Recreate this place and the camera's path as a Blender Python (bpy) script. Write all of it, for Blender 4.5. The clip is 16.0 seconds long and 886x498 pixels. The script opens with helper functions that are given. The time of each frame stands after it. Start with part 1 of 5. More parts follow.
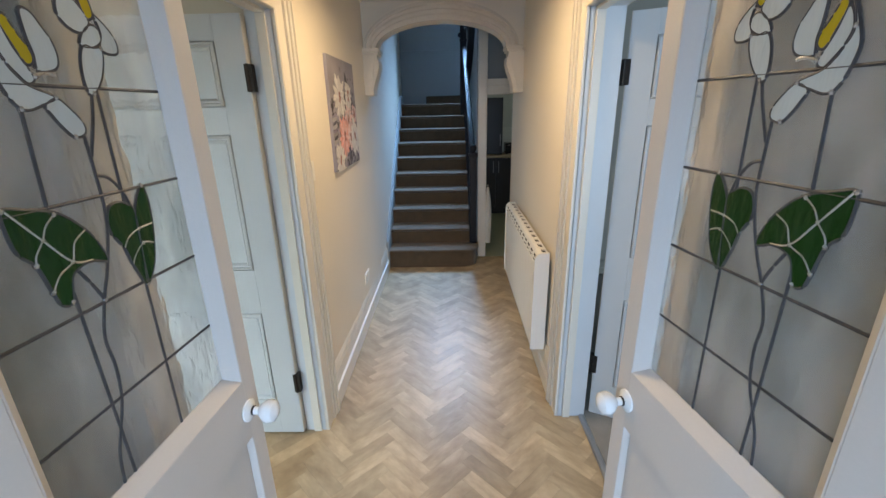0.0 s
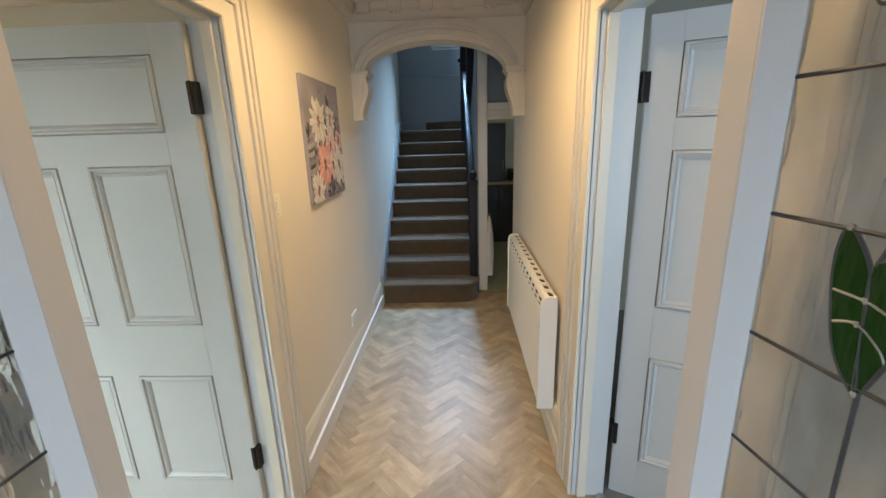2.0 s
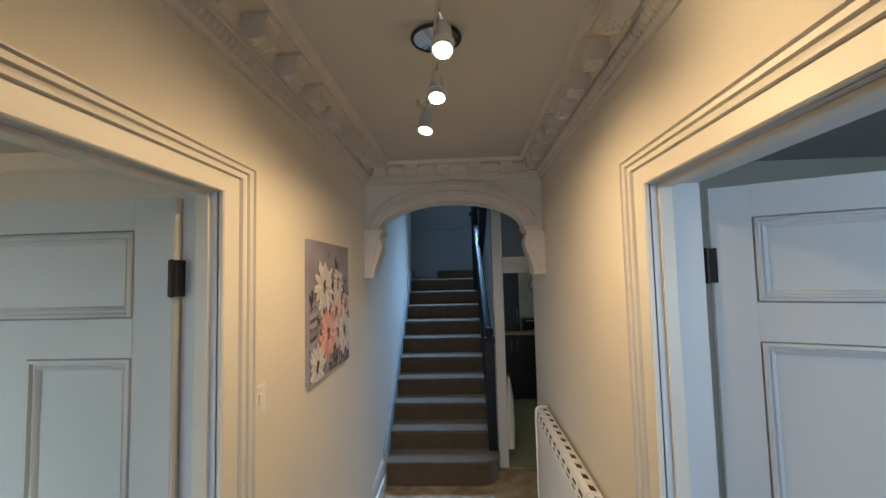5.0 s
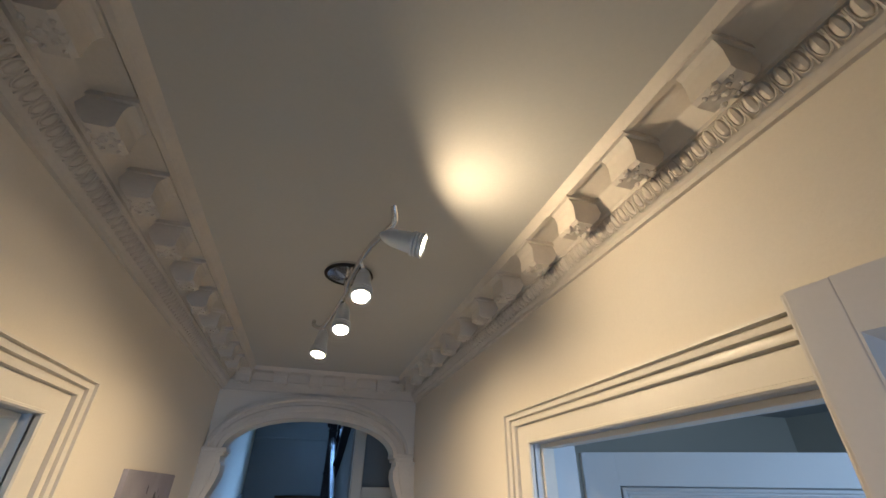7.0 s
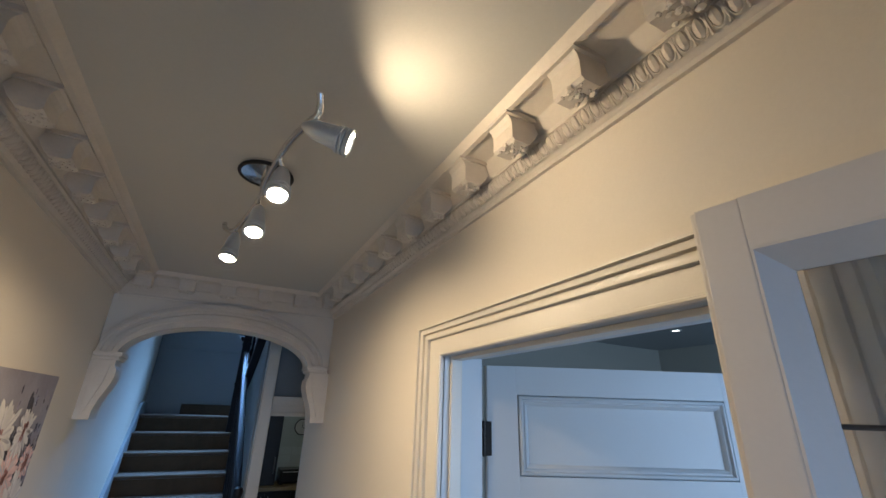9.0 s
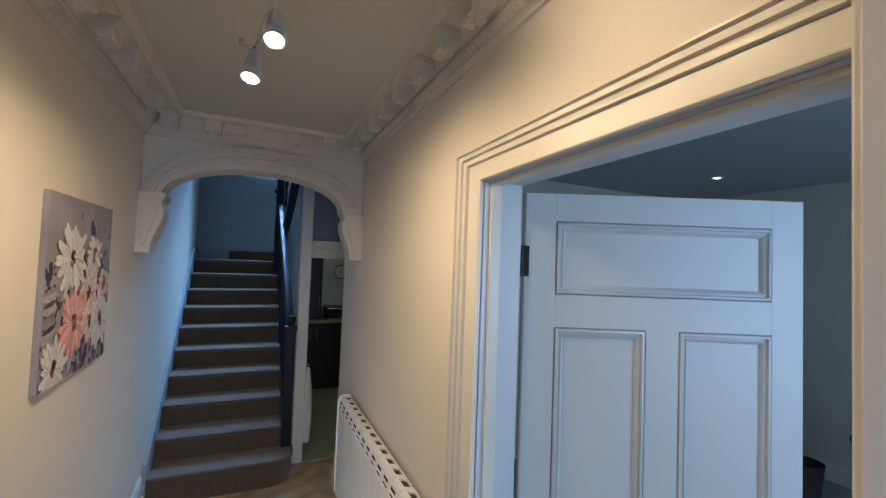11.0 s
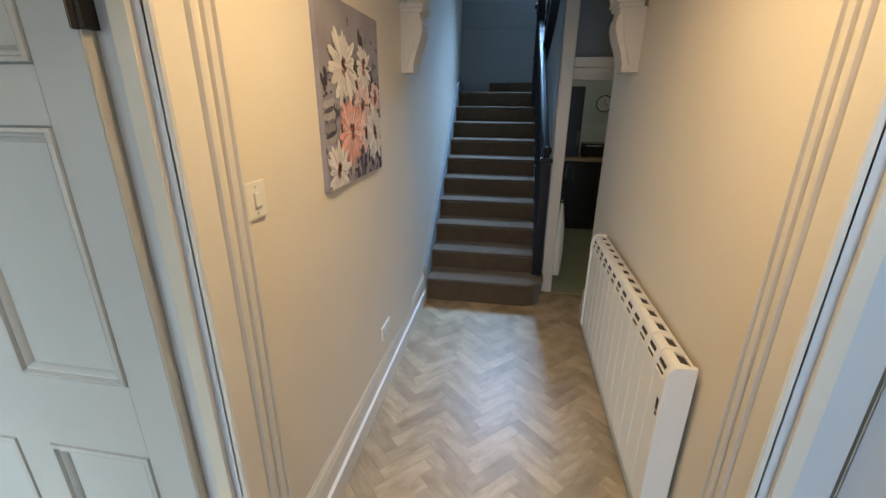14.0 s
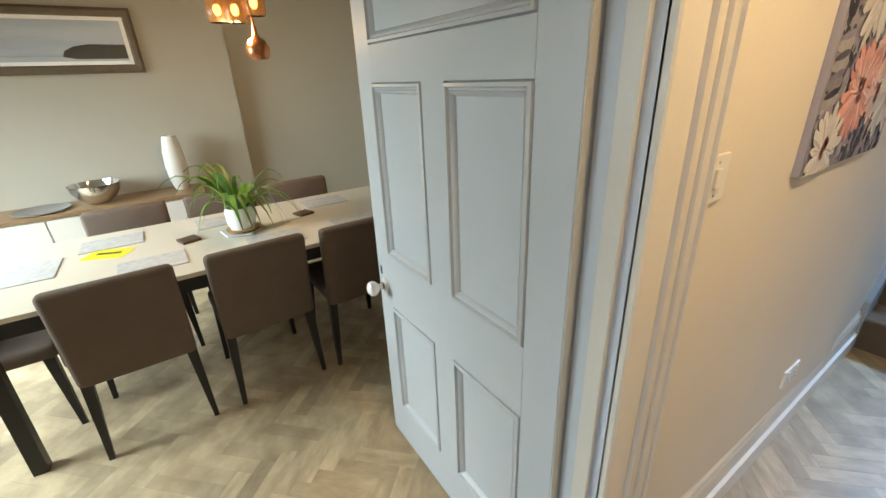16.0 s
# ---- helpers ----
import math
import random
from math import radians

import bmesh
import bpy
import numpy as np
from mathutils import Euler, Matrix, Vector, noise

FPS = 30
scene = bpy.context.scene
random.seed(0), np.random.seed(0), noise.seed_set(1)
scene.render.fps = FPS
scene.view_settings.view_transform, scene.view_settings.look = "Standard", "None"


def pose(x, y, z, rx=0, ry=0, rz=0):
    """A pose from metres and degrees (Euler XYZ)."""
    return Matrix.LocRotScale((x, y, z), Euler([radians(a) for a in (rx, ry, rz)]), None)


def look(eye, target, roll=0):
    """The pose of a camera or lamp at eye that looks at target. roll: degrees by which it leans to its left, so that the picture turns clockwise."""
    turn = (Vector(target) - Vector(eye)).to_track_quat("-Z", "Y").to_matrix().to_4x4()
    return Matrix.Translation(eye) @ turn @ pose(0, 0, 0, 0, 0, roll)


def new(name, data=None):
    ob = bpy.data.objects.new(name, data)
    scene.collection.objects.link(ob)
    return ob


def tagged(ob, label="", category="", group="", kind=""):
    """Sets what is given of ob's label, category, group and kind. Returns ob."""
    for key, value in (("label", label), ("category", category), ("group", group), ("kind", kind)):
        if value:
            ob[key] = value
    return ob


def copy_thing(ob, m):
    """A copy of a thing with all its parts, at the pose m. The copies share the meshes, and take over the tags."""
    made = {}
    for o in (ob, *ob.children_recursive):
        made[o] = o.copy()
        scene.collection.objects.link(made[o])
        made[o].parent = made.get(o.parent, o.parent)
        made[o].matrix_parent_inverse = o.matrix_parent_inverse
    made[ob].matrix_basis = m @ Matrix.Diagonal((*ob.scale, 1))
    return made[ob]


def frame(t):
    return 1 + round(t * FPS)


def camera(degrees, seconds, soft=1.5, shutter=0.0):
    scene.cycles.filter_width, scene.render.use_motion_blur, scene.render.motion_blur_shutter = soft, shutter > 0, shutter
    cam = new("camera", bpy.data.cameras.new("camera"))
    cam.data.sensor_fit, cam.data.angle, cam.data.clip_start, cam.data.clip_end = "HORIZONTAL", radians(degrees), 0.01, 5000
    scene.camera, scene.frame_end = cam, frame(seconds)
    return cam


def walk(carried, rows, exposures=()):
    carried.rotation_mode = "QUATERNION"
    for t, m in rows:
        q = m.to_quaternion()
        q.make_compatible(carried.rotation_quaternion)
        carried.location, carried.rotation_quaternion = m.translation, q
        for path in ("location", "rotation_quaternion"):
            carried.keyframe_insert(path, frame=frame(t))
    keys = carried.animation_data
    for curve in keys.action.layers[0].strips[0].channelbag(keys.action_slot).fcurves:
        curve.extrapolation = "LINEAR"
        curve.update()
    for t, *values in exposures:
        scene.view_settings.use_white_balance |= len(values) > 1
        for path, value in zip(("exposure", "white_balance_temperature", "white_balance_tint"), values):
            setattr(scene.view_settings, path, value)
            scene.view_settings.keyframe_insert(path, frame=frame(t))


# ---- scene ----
cam = camera(93.6, 16.0)
PATH = [
    (0, (0.091, 0.028, 1.644), (0.036, 1.924, 1.008), -1.2),
    (0.5, (0.077, 0.024, 1.642), (-0.024, 1.917, 1.002), -1.5),
    (1, (0.091, 0.097, 1.658), (-0.133, 1.997, 1.076), -1.4),
    (1.5, (0.162, 0.236, 1.639), (-0.077, 2.144, 1.09), -1.3),
    (2, (0.163, 0.366, 1.63), (0.08, 2.295, 1.108), -1.7),
    (2.5, (0.118, 0.453, 1.627), (0.108, 2.384, 1.107), -0.6),
    (3, (0.116, 0.462, 1.617), (0.026, 2.384, 1.073), -0.7),
    (3.2, (0.124, 0.462, 1.622), (0.018, 2.383, 1.072), -0.7),
    (5.3, (0.077, 0.716, 1.801), (-0.031, 2.686, 2.128), -1.6),
    (5.5, (0.059, 0.724, 1.821), (-0.061, 2.667, 2.277), -1.5),
    (6, (0.042, 0.723, 1.844), (0.006, 2.605, 2.52), -1.1),
    (6.5, (0.015, 0.694, 1.873), (0.208, 2.483, 2.745), 0.1),
    (7, (-0.024, 0.654, 1.889), (0.45, 2.31, 2.905), 0.9),
    (7.5, (-0.045, 0.622, 1.893), (0.654, 2.154, 2.971), 1.1),
    (8, (-0.019, 0.616, 1.892), (0.799, 2.111, 2.938), 1.5),
    (8.5, (-0.005, 0.651, 1.882), (0.849, 2.202, 2.812), 1.6),
    (9, (0.007, 0.707, 1.86), (0.848, 2.371, 2.586), 1.8),
    (9.5, (0.012, 0.759, 1.82), (0.831, 2.51, 2.331), 2.0),
    (9.7, (0.009, 0.774, 1.798), (0.822, 2.548, 2.239), 2.2),
    (11.8, (0.001, 0.83, 1.725), (0.796, 2.662, 1.603), 1.7),
    (12, (0.0, 0.845, 1.707), (0.774, 2.681, 1.532), 1.7),
    (12.5, (-0.005, 0.87, 1.667), (0.661, 2.73, 1.359), 1.7),
    (13, (-0.012, 0.903, 1.64), (0.444, 2.798, 1.193), 1.5),
    (13.5, (0.019, 1.016, 1.617), (0.104, 2.932, 1.051), 1.1),
    (14, (0.045, 1.118, 1.611), (-0.262, 2.977, 0.943), 0.5),
    (14.5, (0.013, 1.165, 1.594), (-0.643, 2.904, 0.856), -0.4),
    (15, (-0.023, 1.173, 1.582), (-0.994, 2.735, 0.796), -1.1),
    (15.5, (-0.083, 1.173, 1.569), (-1.364, 2.484, 0.769), -1.9),
    (16, (-0.238, 1.206, 1.572), (-1.787, 2.211, 0.803), -2.4),
]
walk(cam, [(t, look(eye, target, roll)) for t, eye, target, roll in PATH], [(0, 0.62, 7450, 10), (1, 0.62, 7600, 10), (2, 0.57, 8700, 10), (3.2, 0.5, 8800, 10), (5.3, 0.2, 7300, 10), (7, 0.16, 6400, 10), (8, 0.18, 6300, 10), (9, 0.08, 6250, 10), (9.7, 0.06, 6200, 10), (11.8, 0.32, 6650, 10), (12.5, 0.4, 6650, 10), (13.5, 0.4, 7900, 10), (14.5, 0.5, 7900, 10), (15.5, 0.64, 7150, 10), (16, 0.52, 8200, 10)])
# world, light and exposure
world = bpy.data.worlds.new("sky")
scene.world = world
world.use_nodes = True
wt = world.node_tree
sky = wt.nodes.new("ShaderNodeTexSky")
sky.sky_type, sky.sun_disc = "NISHITA", False
sky.sun_elevation, sky.sun_rotation = radians(35), radians(150)
wt.links.new(sky.outputs[0], wt.nodes["Background"].inputs[0])
wt.nodes["Background"].inputs[1].default_value = 0.12
DAY = (0.42, 0.66, 1.0)
WARM = (1.0, 0.77, 0.49)


def daylight(name, m, w, h, watts, colour=DAY, spread=180):
    d = bpy.data.lights.new(name, "AREA")
    d.shape, d.size, d.size_y, d.energy, d.color = "RECTANGLE", w, h, watts, colour
    d.spread = radians(spread)
    ob = new(name, d)
    ob.matrix_world = m
    return ob


def lamp_light(name, eye, target, watts, colour=WARM, size=0.046, spread=168):
    """The light of one lamp face, which sends it forwards."""
    d = bpy.data.lights.new(name, "AREA")
    d.shape, d.size, d.energy, d.color = "DISK", size, watts, colour
    d.spread = radians(spread)
    ob = new(name, d)
    ob.matrix_world = look(eye, target)
    return ob


def bulb(name, at, watts, colour=WARM, radius=0.03):
    d = bpy.data.lights.new(name, "POINT")
    d.energy, d.color, d.shadow_soft_size = watts, colour, radius
    ob = new(name, d)
    ob.location = at
    return ob


daylight("front_door_daylight", look((0.02, -1.22, 1.2), (0.02, 0.9, 0.0)), 0.95, 1.8, 21, (0.32, 0.57, 1.0), 120)
daylight("dining_window_daylight", look((-3.1, -1.25, 1.55), (-3.1, 0.65, 0.15)), 1.7, 1.3, 74, (0.58, 0.80, 1.0), 108)
daylight("living_window_daylight", look((2.35, -1.15, 1.5), (2.35, 3, 1.3)), 1.7, 1.6, 58)
daylight("stair_window_daylight", look((0.5, 7.13, 3.6), (0.66, 5.65, 1.0)), 1.0, 1.1, 110, (0.24, 0.51, 1.0), 78)
bulb("kitchen_light", (1.3, 5.7, 2.3), 3.6, (0.95, 1.0, 0.88), 0.1)
lamp_light("spot_lamp_1", (0.170, 1.484, 2.397), (0.66, 1.08, 2.47), 2.3, spread=165)
lamp_light("spot_lamp_2", (0.052, 1.744, 2.357), (-0.06, 1.74, 0.9), 4.6, spread=178)
lamp_light("spot_lamp_3", (0.018, 2.014, 2.347), (0.12, 2.1, 0.9), 4.7, spread=178)
lamp_light("spot_lamp_4", (-0.046, 2.264, 2.328), (0.2, 2.34, 0.9), 5.3, spread=178)
bulb("pendant_glow", (-2.93, 1.70, 1.84), 17, (1.0, 0.70, 0.42), 0.05)

# materials


def material(name, base, rough=0.6, metal=0.0, vary=0.12, scale=6.0, grain=60.0, bump=0.08, tint=None, island=0.0, random_ob=0.0, spec=0.5, stretch=(1, 1, 1), coat=0.0):
    """A surface with a broad stain and a fine grain, both in object space, and a fine relief."""
    m = bpy.data.materials.new(name)
    m.use_nodes = True
    nt, b = m.node_tree, m.node_tree.nodes["Principled BSDF"]
    add, link = nt.nodes.new, nt.links.new
    b.inputs["Roughness"].default_value = rough
    b.inputs["Metallic"].default_value = metal
    b.inputs["Specular IOR Level"].default_value = spec
    b.inputs["Coat Weight"].default_value = coat
    tc, mp = add("ShaderNodeTexCoord"), add("ShaderNodeMapping")
    mp.inputs["Scale"].default_value = stretch
    link(tc.outputs["Object"], mp.inputs["Vector"])
    big, fine = add("ShaderNodeTexNoise"), add("ShaderNodeTexNoise")
    big.inputs["Scale"].default_value, big.inputs["Detail"].default_value = scale, 4
    fine.inputs["Scale"].default_value, fine.inputs["Detail"].default_value = grain, 5
    if random_ob:
        # every piece is cut from another place of the wood
        info, far = add("ShaderNodeObjectInfo"), add("ShaderNodeMath")
        far.operation = "MULTIPLY"
        far.inputs[1].default_value = 37.0
        link(info.outputs["Random"], far.inputs[0])
        link(far.outputs[0], mp.inputs["Location"])
    link(mp.outputs[0], big.inputs["Vector"])
    link(mp.outputs[0], fine.inputs["Vector"])
    other = tint or tuple(c * (1 - 2.2 * vary) for c in base)
    mix = add("ShaderNodeMix")
    mix.data_type = "RGBA"
    mix.inputs[6].default_value, mix.inputs[7].default_value = (*base, 1), (*other, 1)
    ramp = add("ShaderNodeMapRange")
    ramp.inputs[1].default_value, ramp.inputs[2].default_value = 0.35, 0.75
    ramp.inputs[3].default_value, ramp.inputs[4].default_value = 0.0, 0.55 if tint is None else 0.9
    link(big.outputs[0], ramp.inputs[0])
    link(ramp.outputs[0], mix.inputs[0])
    hsv = add("ShaderNodeHueSaturation")
    link(mix.outputs[2], hsv.inputs["Color"])
    val = add("ShaderNodeMapRange")
    val.inputs[3].default_value, val.inputs[4].default_value = 1 - vary, 1 + vary
    link(fine.outputs[0], val.inputs[0])
    out = val.outputs[0]
    if random_ob or island:
        src = add("ShaderNodeObjectInfo").outputs["Random"] if random_ob else add("ShaderNodeNewGeometry").outputs["Random Per Island"]
        r = add("ShaderNodeMapRange")
        amount = random_ob or island
        r.inputs[3].default_value, r.inputs[4].default_value = 1 - amount, 1 + amount
        link(src, r.inputs[0])
        mul = add("ShaderNodeMath")
        mul.operation = "MULTIPLY"
        link(out, mul.inputs[0])
        link(r.outputs[0], mul.inputs[1])
        out = mul.outputs[0]
    link(out, hsv.inputs["Value"])
    link(hsv.outputs[0], b.inputs["Base Color"])
    bp = add("ShaderNodeBump")
    bp.inputs["Strength"].default_value, bp.inputs["Distance"].default_value = bump, 0.004
    link(fine.outputs[0], bp.inputs["Height"])
    link(bp.outputs[0], b.inputs["Normal"])
    return m


def glowing(name, colour, strength):
    m = bpy.data.materials.new(name)
    m.use_nodes = True
    b = m.node_tree.nodes["Principled BSDF"]
    b.inputs["Base Color"].default_value = (*colour, 1)
    b.inputs["Emission Color"].default_value = (*colour, 1)
    b.inputs["Emission Strength"].default_value = strength
    return m


def glass(name, colour, rough, clear=1.0, wave=0.0, scale=9.0, other=None):
    m = bpy.data.materials.new(name)
    m.use_nodes = True
    nt, b = m.node_tree, m.node_tree.nodes["Principled BSDF"]
    b.inputs["Base Color"].default_value = (*colour, 1)
    b.inputs["Transmission Weight"].default_value = clear
    b.inputs["Roughness"].default_value = rough
    b.inputs["IOR"].default_value = 1.3
    n, bp = nt.nodes.new("ShaderNodeTexNoise"), nt.nodes.new("ShaderNodeBump")
    tc = nt.nodes.new("ShaderNodeTexCoord")
    n.inputs["Scale"].default_value, n.inputs["Detail"].default_value = scale, 3
    bp.inputs["Strength"].default_value, bp.inputs["Distance"].default_value = wave, 0.02
    drawn = nt.nodes.new("ShaderNodeMapping")
    drawn.inputs["Scale"].default_value = (1.6, 1.6, 0.5)
    nt.links.new(tc.outputs["Object"], drawn.inputs["Vector"])
    nt.links.new(drawn.outputs[0], n.inputs["Vector"])
    nt.links.new(n.outputs[0], bp.inputs["Height"])
    nt.links.new(bp.outputs[0], b.inputs["Normal"])
    if other:
        # cloudy streaks in the sheet
        cloud, mp, mix = nt.nodes.new("ShaderNodeTexNoise"), nt.nodes.new("ShaderNodeMapping"), nt.nodes.new("ShaderNodeMix")
        mp.inputs["Scale"].default_value = (11, 11, 4)
        cloud.inputs["Scale"].default_value, cloud.inputs["Detail"].default_value = 1.0, 4
        mix.data_type = "RGBA"
        mix.inputs[6].default_value, mix.inputs[7].default_value = (*colour, 1), (*other, 1)
        nt.links.new(tc.outputs["Object"], mp.inputs["Vector"])
        nt.links.new(mp.outputs[0], cloud.inputs["Vector"])
        soft = nt.nodes.new("ShaderNodeMapRange")
        soft.inputs[1].default_value, soft.inputs[2].default_value = 0.36, 0.64
        nt.links.new(cloud.outputs[0], soft.inputs[0])
        nt.links.new(soft.outputs[0], mix.inputs[0])
        nt.links.new(mix.outputs[2], b.inputs["Base Color"])
    return m


WALL = material("cream wall paint", (0.67, 0.605, 0.515), 0.62, vary=0.035, scale=1.6, grain=160, bump=0.12)
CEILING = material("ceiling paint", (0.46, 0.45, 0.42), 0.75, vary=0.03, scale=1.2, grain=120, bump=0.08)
PLASTER = material("ornamental plaster", (0.57, 0.515, 0.445), 0.6, vary=0.06, scale=9, grain=90, bump=0.25)
TRIM = material("trim gloss paint", (0.63, 0.58, 0.50), 0.35, vary=0.03, scale=5, grain=140, bump=0.05)
DOORS = material("door satin paint", (0.515, 0.54, 0.565), 0.4, vary=0.025, scale=4, grain=150, bump=0.05)
LEAFPAINT = material("vestibule door paint", (0.60, 0.56, 0.52), 0.5, vary=0.03, scale=4, grain=150, bump=0.06)
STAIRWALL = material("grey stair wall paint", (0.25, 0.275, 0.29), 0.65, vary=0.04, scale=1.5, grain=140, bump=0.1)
GREYWALL = material("grey room paint", (0.43, 0.405, 0.345), 0.65, vary=0.03, scale=1.5, grain=140, bump=0.1)
OAK = material("pale oak block", (0.46, 0.355, 0.23), 0.4, vary=0.2, scale=7, grain=26, bump=0.04, tint=(0.27, 0.195, 0.12), random_ob=0.19, stretch=(2.4, 0.8, 1))
OAKREST = material("pale oak blocks", (0.46, 0.355, 0.23), 0.4, vary=0.14, scale=8, grain=30, bump=0.04, tint=(0.27, 0.195, 0.12), island=0.19)
SUBFLOOR = material("joint filler", (0.36, 0.27, 0.17), 0.6)
CARPET = material("brown stair carpet", (0.105, 0.070, 0.043), 0.95, vary=0.18, scale=14, grain=420, bump=0.9, spec=0.1)
CARPET.node_tree.nodes["Principled BSDF"].inputs["Sheen Weight"].default_value = 0.4
CARPET.node_tree.nodes["Principled BSDF"].inputs["Sheen Roughness"].default_value = 0.5
GREYCARPET = material("grey carpet", (0.27, 0.26, 0.25), 0.95, vary=0.15, scale=12, grain=400, bump=0.9, spec=0.1)
BLACKPAINT = material("black gloss paint", (0.010, 0.010, 0.014), 0.55, vary=0.1, bump=0.04, spec=0.25)
CHROME = material("chrome", (0.72, 0.72, 0.72), 0.12, 1.0, vary=0.03, bump=0.01)
BRUSHED = material("brushed steel", (0.45, 0.45, 0.46), 0.35, 1.0, vary=0.06, grain=200, bump=0.05)
CERAMIC = material("white ceramic", (0.80, 0.80, 0.79), 0.12, vary=0.02, bump=0.01)
PLASTIC = material("white plastic", (0.68, 0.66, 0.62), 0.35, vary=0.02, bump=0.01)
RADWHITE = material("white enamel", (0.74, 0.72, 0.68), 0.38, vary=0.03, scale=3, bump=0.02)
DARKIRON = material("dark iron", (0.03, 0.025, 0.022), 0.5, 0.6, vary=0.3, bump=0.2)
LEAD = material("lead came", (0.075, 0.075, 0.08), 0.5, 0.5, vary=0.3, scale=40, bump=0.3)
SOLDER = material("solder joint", (0.62, 0.62, 0.62), 0.25, 0.9, vary=0.1, bump=0.2)
OBSCURE = glass("wavy obscure glass", (0.98, 0.98, 0.97), 0.05, 0.86, 0.55, 8, (0.64, 0.67, 0.67))
GREENGLASS = glass("green streaky glass", (0.012, 0.055, 0.008), 0.2, 0.3, 0.4, 20)
WHITEGLASS = glass("opal glass", (0.58, 0.66, 0.68), 0.25, 0.25, 0.3, 20)
YELLOWGLASS = glass("yellow glass", (0.62, 0.50, 0.03), 0.25, 0.35, 0.3, 20)
CLEAR = glass("window glass", (0.95, 0.97, 0.97), 0.02)
HEADSTEEL = material("satin lamp steel", (0.60, 0.63, 0.67), 0.32, 0.75, vary=0.04, grain=200, bump=0.03)
GLOW = glowing("lamp face", (1.0, 0.86, 0.62), 16)
DOWNGLOW = glowing("downlight face", (1.0, 0.95, 0.85), 9)


# building tools
class Shape:
    """One mesh in the making."""

    def __init__(self):
        self.v, self.f = [], []

    def add(self, verts, faces):
        n = len(self.v)
        self.v += [tuple(p) for p in verts]
        self.f += [tuple(i + n for i in q) for q in faces]
        return self

    def box(self, x0, y0, z0, x1, y1, z1, c=0.0):
        if c <= 0:
            p = [(x, y, z) for z in (z0, z1) for y in (y0, y1) for x in (x0, x1)]
            return self.add(p, [(0, 2, 3, 1), (4, 5, 7, 6), (0, 1, 5, 4), (2, 6, 7, 3), (0, 4, 6, 2), (1, 3, 7, 5)])
        bm = bmesh.new()
        bmesh.ops.create_cube(bm, size=1)
        for v in bm.verts:
            v.co = Vector(((x0 + x1) / 2 + v.co.x * (x1 - x0), (y0 + y1) / 2 + v.co.y * (y1 - y0), (z0 + z1) / 2 + v.co.z * (z1 - z0)))
        bmesh.ops.bevel(bm, geom=bm.edges[:], offset=c, segments=2, affect="EDGES", profile=0.6)
        return self.take(bm)

    def take(self, bm, m=None):
        if m is not None:
            bm.transform(m)
        bm.verts.index_update()
        self.add([v.co for v in bm.verts], [[v.index for v in f.verts] for f in bm.faces])
        bm.free()
        return self

    def prism(self, outline, a, b, at):
        """outline: points (p, q), run from a to b. at(p, q, s) gives the place."""
        n = len(outline)
        self.add([at(p, q, a) for p, q in outline] + [at(p, q, b) for p, q in outline],
                 [tuple(range(n))[::-1], tuple(range(n, 2 * n))] + [(i, (i + 1) % n, n + (i + 1) % n, n + i) for i in range(n)])
        return self

    def loft(self, rings, closed=True, caps=True):
        n = len(rings[0])
        verts = [p for r in rings for p in r]
        faces = []
        for k in range(len(rings) - 1):
            for i in range(n if closed else n - 1):
                j = (i + 1) % n
                faces.append((k * n + i, k * n + j, (k + 1) * n + j, (k + 1) * n + i))
        if caps and closed:
            faces += [tuple(range(n))[::-1], tuple(range((len(rings) - 1) * n, len(rings) * n))]
        return self.add(verts, faces)

    def tube(self, path, r, n=8):
        path = [Vector(p) for p in path]
        rings = []
        for i, p in enumerate(path):
            d = (path[min(i + 1, len(path) - 1)] - path[max(i - 1, 0)]).normalized()
            side = d.cross(Vector((0, 0, 1)) if abs(d.z) < 0.9 else Vector((1, 0, 0))).normalized()
            up = side.cross(d)
            rr = r[i] if isinstance(r, (list, tuple)) else r
            rings.append([p + rr * (side * math.cos(2 * math.pi * k / n) + up * math.sin(2 * math.pi * k / n)) for k in range(n)])
        return self.loft(rings)

    def lathe(self, profile, m=None, n=20):
        """profile: (radius, height) up the z axis."""
        m = m or Matrix()
        return self.loft([[m @ Vector((r * math.cos(2 * math.pi * k / n), r * math.sin(2 * math.pi * k / n), z)) for k in range(n)] for r, z in profile])

    def ball(self, c, rx, ry=None, rz=None, n=10):
        ry, rz = ry or rx, rz or rx
        rings = []
        for i in range(n // 2 + 1):
            a = math.pi * i / (n // 2)
            s = max(math.sin(a), 0.02)
            rings.append([(c[0] + rx * s * math.cos(2 * math.pi * k / n), c[1] + ry * s * math.sin(2 * math.pi * k / n), c[2] - rz * math.cos(a)) for k in range(n)])
        return self.loft(rings)

    def moved(self, m):
        self.v = [tuple(m @ Vector(p)) for p in self.v]
        return self

    def mesh(self, name, mat, smooth=False):
        me = bpy.data.meshes.new(name)
        me.from_pydata(self.v, [], self.f)
        bm = bmesh.new()
        bm.from_mesh(me)
        bmesh.ops.recalc_face_normals(bm, faces=bm.faces[:])
        bm.to_mesh(me)
        bm.free()
        for m in mat if isinstance(mat, list) else [mat]:
            me.materials.append(m)
        if smooth:
            me.shade_smooth()
            me.set_sharp_from_angle(angle=radians(38))
        return me


def thing(name, shape, mat, label, category, group="", kind="", smooth=False, m=None):
    """A top-level thing: a mesh, or an Empty when shape is None."""
    ob = new(name, shape.mesh(name, mat, smooth) if shape else None)
    if m is not None:
        ob.matrix_world = m
    return tagged(ob, label, category, group, kind)


